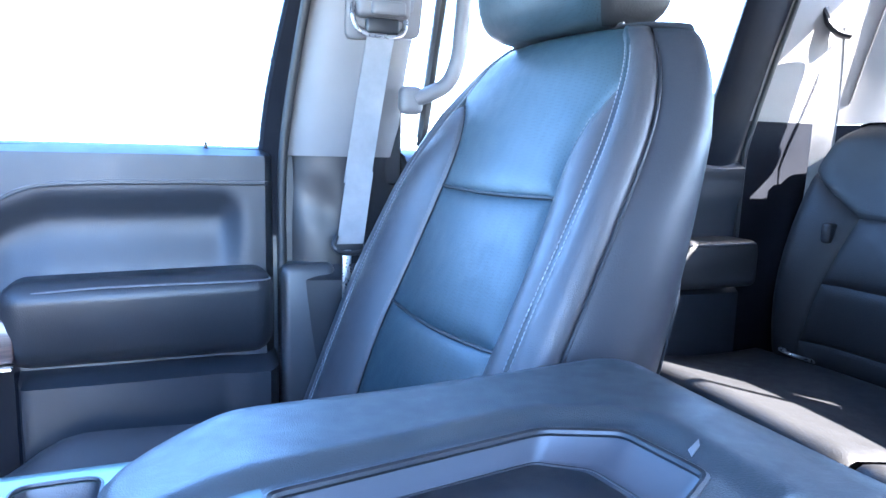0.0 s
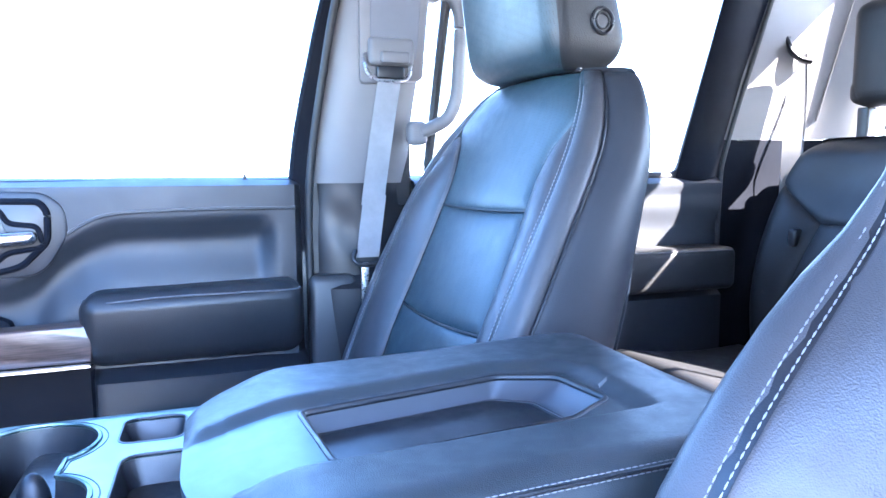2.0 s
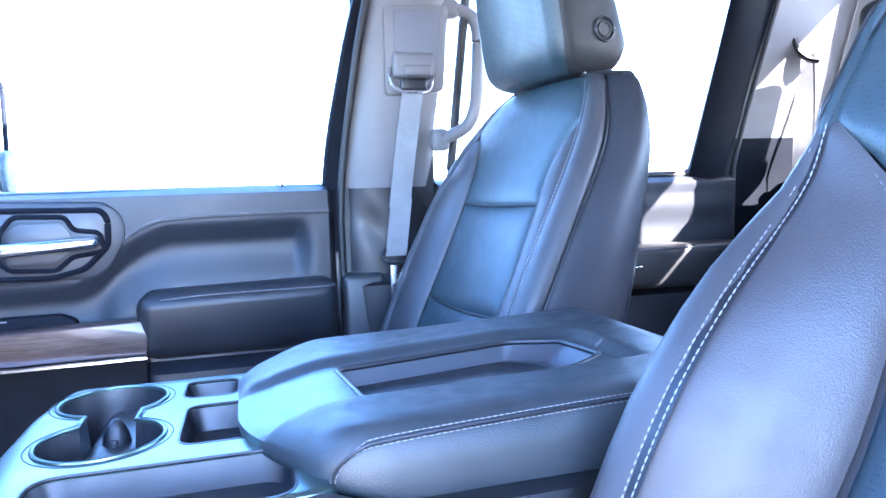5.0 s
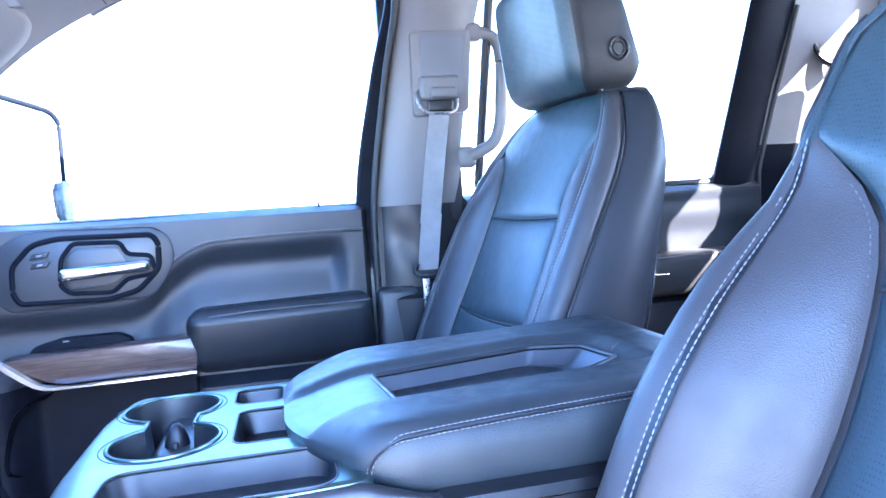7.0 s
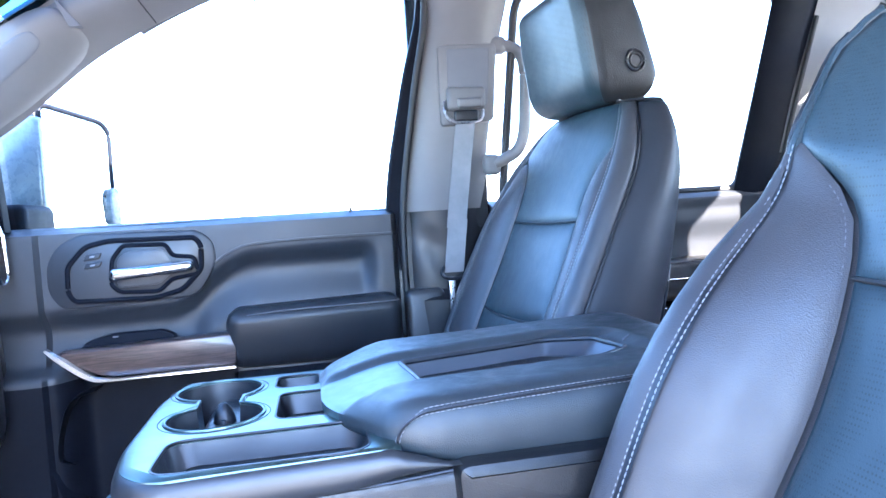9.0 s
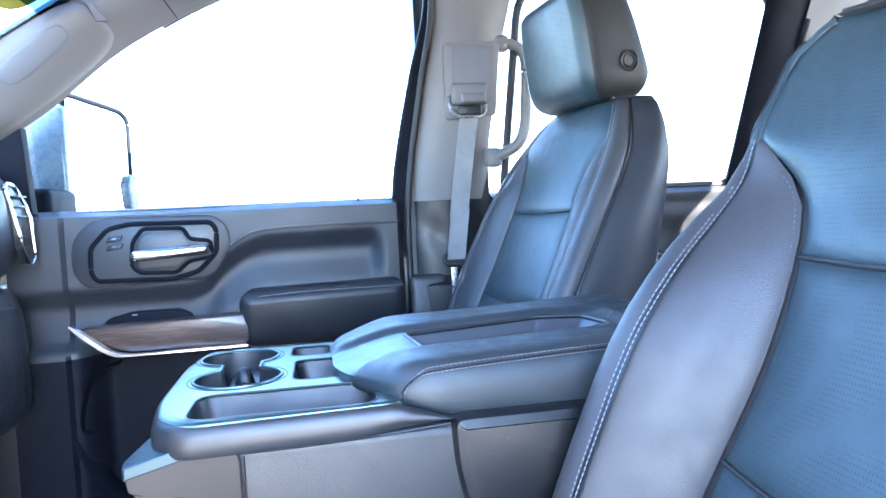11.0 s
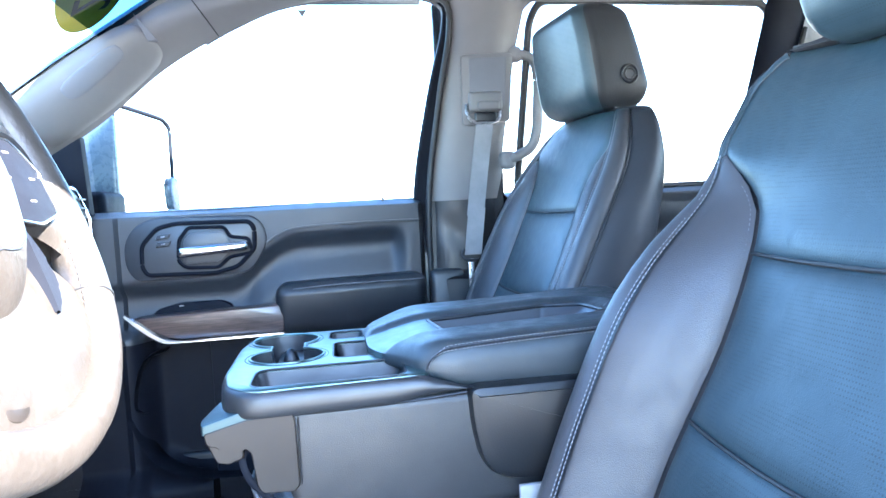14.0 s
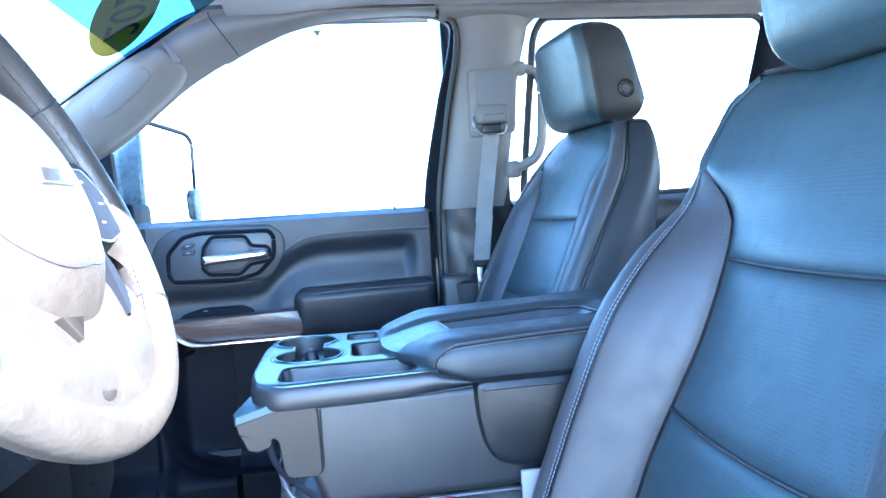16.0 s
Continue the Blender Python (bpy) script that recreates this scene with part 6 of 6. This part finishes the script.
part("inner_side", rbox(-0.905, -0.790, 1.03, 1.065, 0.80, 1.150, 0.012, 4), PALE_SHELL, tow, "blue grey glossy inner side")
lamp = rounded([(mw - 0.020, 0.872), (mw + 0.012, 0.868), (mw + 0.016, 0.955), (mw + 0.004, 0.975), (mw - 0.018, 0.972), (mw - 0.026, 0.940)], 0.010, 4)
neck = rounded([(mw - 0.012, 0.815), (mw + 0.014, 0.815), (mw + 0.014, 0.875), (mw - 0.016, 0.878)], 0.006, 3)
# The pale colour here paints the haze of glare over the lamp.
part("side_lamp", merge(slab(lamp, lambda a, b, h: on_mirror(a, b, 0.002 + h), 0.016, 0.006), slab(neck, lambda a, b, h: on_mirror(a, b, 0.003 + h), 0.012, 0.004)), PALE_SHELL, tow, "lamp housing, its blue grey lifted for daylight haze")
part("arm", rbox(-0.880, -0.784, 0.88, 1.070, 0.795, 0.925, 0.018, 4), BLACK_TRIM, tow, "black folding arm")

# ---------------------------------------------------------------- rear bench
bench = thing("rear_bench", (1.05, 0.0, 0.0), "black leather rear bench lit by patches of sun", "seat")


def back_x(b):
    return 1.105 - 0.020 * math.sin(math.pi * min(1, b / 0.75)) + 0.11 * b * b + 0.05 * smooth(b, 0.90, 1.0) ** 2


def rear_back(a, b):
    """a across from the door, b up."""
    h = 0.44 + 0.512 * b
    y = 0.718 - 0.465 * a
    x = back_x(b) + 0.030 * smooth(a, 0.10, 0.34) + 0.05 * max(0, 1 - a / 0.08) ** 2
    return Vector((x, y - 0.035 * (1 - a) * smooth(b, 0.75, 1.0), h - 0.02 * max(0, 1 - a / 0.12) ** 2 * b))


def seam_a(b):
    return 0.17 + 0.24 * min(b, 0.62)


seam_b = lambda a: lerp(a, [0, 0.06, 0.32, 1.0], [0.84, 0.79, 0.62, 0.61])
rbk = part("backrest", grid(lambda a, b: rear_back(a, b) + Vector((0.03, 0, -0.005)), steps(0, 1, 14), steps(0, 1, 14)), SHADE_LEATHER, bench, "black leather rear backrest")
part("side_bolster", padded(lambda a, b: rear_back(a * seam_a(b * 0.62), b * seam_b(a * 0.32)), 0.008, 0.010), SHADE_LEATHER, rbk)
part("upper_panel", padded(lambda a, b: rear_back(a, seam_b(a) + (1 - seam_b(a)) * b), 0.008, 0.010), SHADE_LEATHER, rbk)
part("middle_panel", padded(lambda a, b: rear_back(seam_a(0.35 + 0.27 * b) + (1 - seam_a(0.35 + 0.27 * b)) * a, 0.35 + (seam_b(0.32 + 0.68 * a) - 0.35) * b), 0.008, 0.009), SHADE_LEATHER, rbk)
part("lower_panel", padded(lambda a, b: rear_back(seam_a(0.10 + 0.25 * b) + (1 - seam_a(0.10 + 0.25 * b)) * a, 0.10 + 0.25 * b), 0.008, 0.009), SHADE_LEATHER, rbk)
part("foot_panel", padded(lambda a, b: rear_back(0.19 + 0.81 * a, 0.10 * b), 0.006, 0.009), SHADE_LEATHER, rbk)
part("top_lip", padded(lambda a, b: rear_back(a, 0.985) + Vector((0.12 * b, 0, 0.008 - 0.02 * b)), 0.004, 0.008), SHADE_LEATHER, rbk)
# Kept low, out of view, so that sun passes over it to the cushion.
part("far_backrest", grid(lambda y, b: Vector((back_x(b) + 0.012, y, 0.44 + 0.385 * b)), steps(-0.74, 0.248, 12), steps(0, 1, 16)), SHADE_LEATHER, bench)
part("release_tab", rbox(1.130, 1.165, 0.600, 0.622, 0.700, 0.742, 0.007, 3), PLASTIC, bench, "black release tab")
part("button", rbox(1.118, 1.135, 0.655, 0.666, 0.488, 0.499, 0.004, 2), STEEL, bench, "small bright button")
part("back_support", merge(rbox(1.33, 1.50, 0.24, 0.74, 0.0, 0.925, 0.02), rbox(1.33, 1.50, -0.74, 0.245, 0.0, 0.835, 0.02), rbox(1.20, 1.36, -0.74, 0.74, 0.0, 0.60, 0.02)), PLASTIC, bench)


def rear_cushion(a, b):
    x = 0.735 + 0.395 * b
    z = 0.470 - 0.025 * b - 0.015 * math.sin(math.pi * b) - 0.05 * max(0, 1 - b / 0.10) ** 2 + 0.01 * math.sin(math.pi * a)
    return Vector((x, 0.755 - 0.52 * a, z))


rc = part("cushion", rbox(0.750, 1.22, 0.24, 0.745, 0.26, 0.43, 0.03, 4), SHADE_LEATHER, bench, "black leather rear cushion")
part("cushion_panel", padded(rear_cushion, 0.008, 0.010), SHADE_LEATHER, rc)
rc2 = part("cushion", rbox(0.750, 1.22, -0.74, 0.225, 0.26, 0.425, 0.03, 4), SHADE_LEATHER, bench)
part("cushion_panel", padded(lambda a, b: rear_cushion(a, b) + Vector((0, -0.53 - 0.42 * a, 0)), 0.008, 0.010), SHADE_LEATHER, rc2)
part("bench_base", rbox(0.78, 1.22, -0.74, 0.745, 0.0, 0.27, 0.02), PLASTIC, bench)
part("child_anchor", tube(curve_through([(1.130, 0.655, 0.455), (1.085, 0.650, 0.470), (1.078, 0.615, 0.468), (1.130, 0.600, 0.452)], 20), 0.004, 8), STEEL, bench, "bare steel child seat anchor")
rhead = thing("rear_headrest", (1.40, 0.56, 0.95), "black leather rear headrest", "headrest")
# The first box is a hidden low wing, added to shade the door's armrest.
rh = merge(rbox(1.31, 1.41, 0.225, 0.648, 1.025, 1.088, 0.026, 5), rbox(1.308, 1.408, 0.495, 0.646, 1.02, 1.26, 0.035, 5))
part("pad", rh, SHADE_LEATHER, rhead)
part("post_cover", rbox(1.33, 1.36, 0.600, 0.630, 0.93, 1.02, 0.005, 3), PLASTIC_GREY, rhead, "grey plastic post cover")
part("post_cover", rbox(1.33, 1.36, 0.470, 0.500, 0.93, 1.02, 0.005, 3), PLASTIC_GREY, rhead)
# Unseen headrest, added and sized to bound the sun patch on the door.
shade_head = thing("rear_headrest", (1.40, 0.08, 0.83), "unseen black leather centre rear headrest added to block sun", "headrest")
part("pad", rbox(1.315, 1.405, -0.140, 0.312, 1.155, 1.345, 0.035, 5), SHADE_LEATHER, shade_head)
for y in (-0.02, 0.17):
    part("post", rbox(1.350, 1.364, y - 0.007, y + 0.007, 0.83, 1.15, 0.004, 3), STEEL, shade_head)
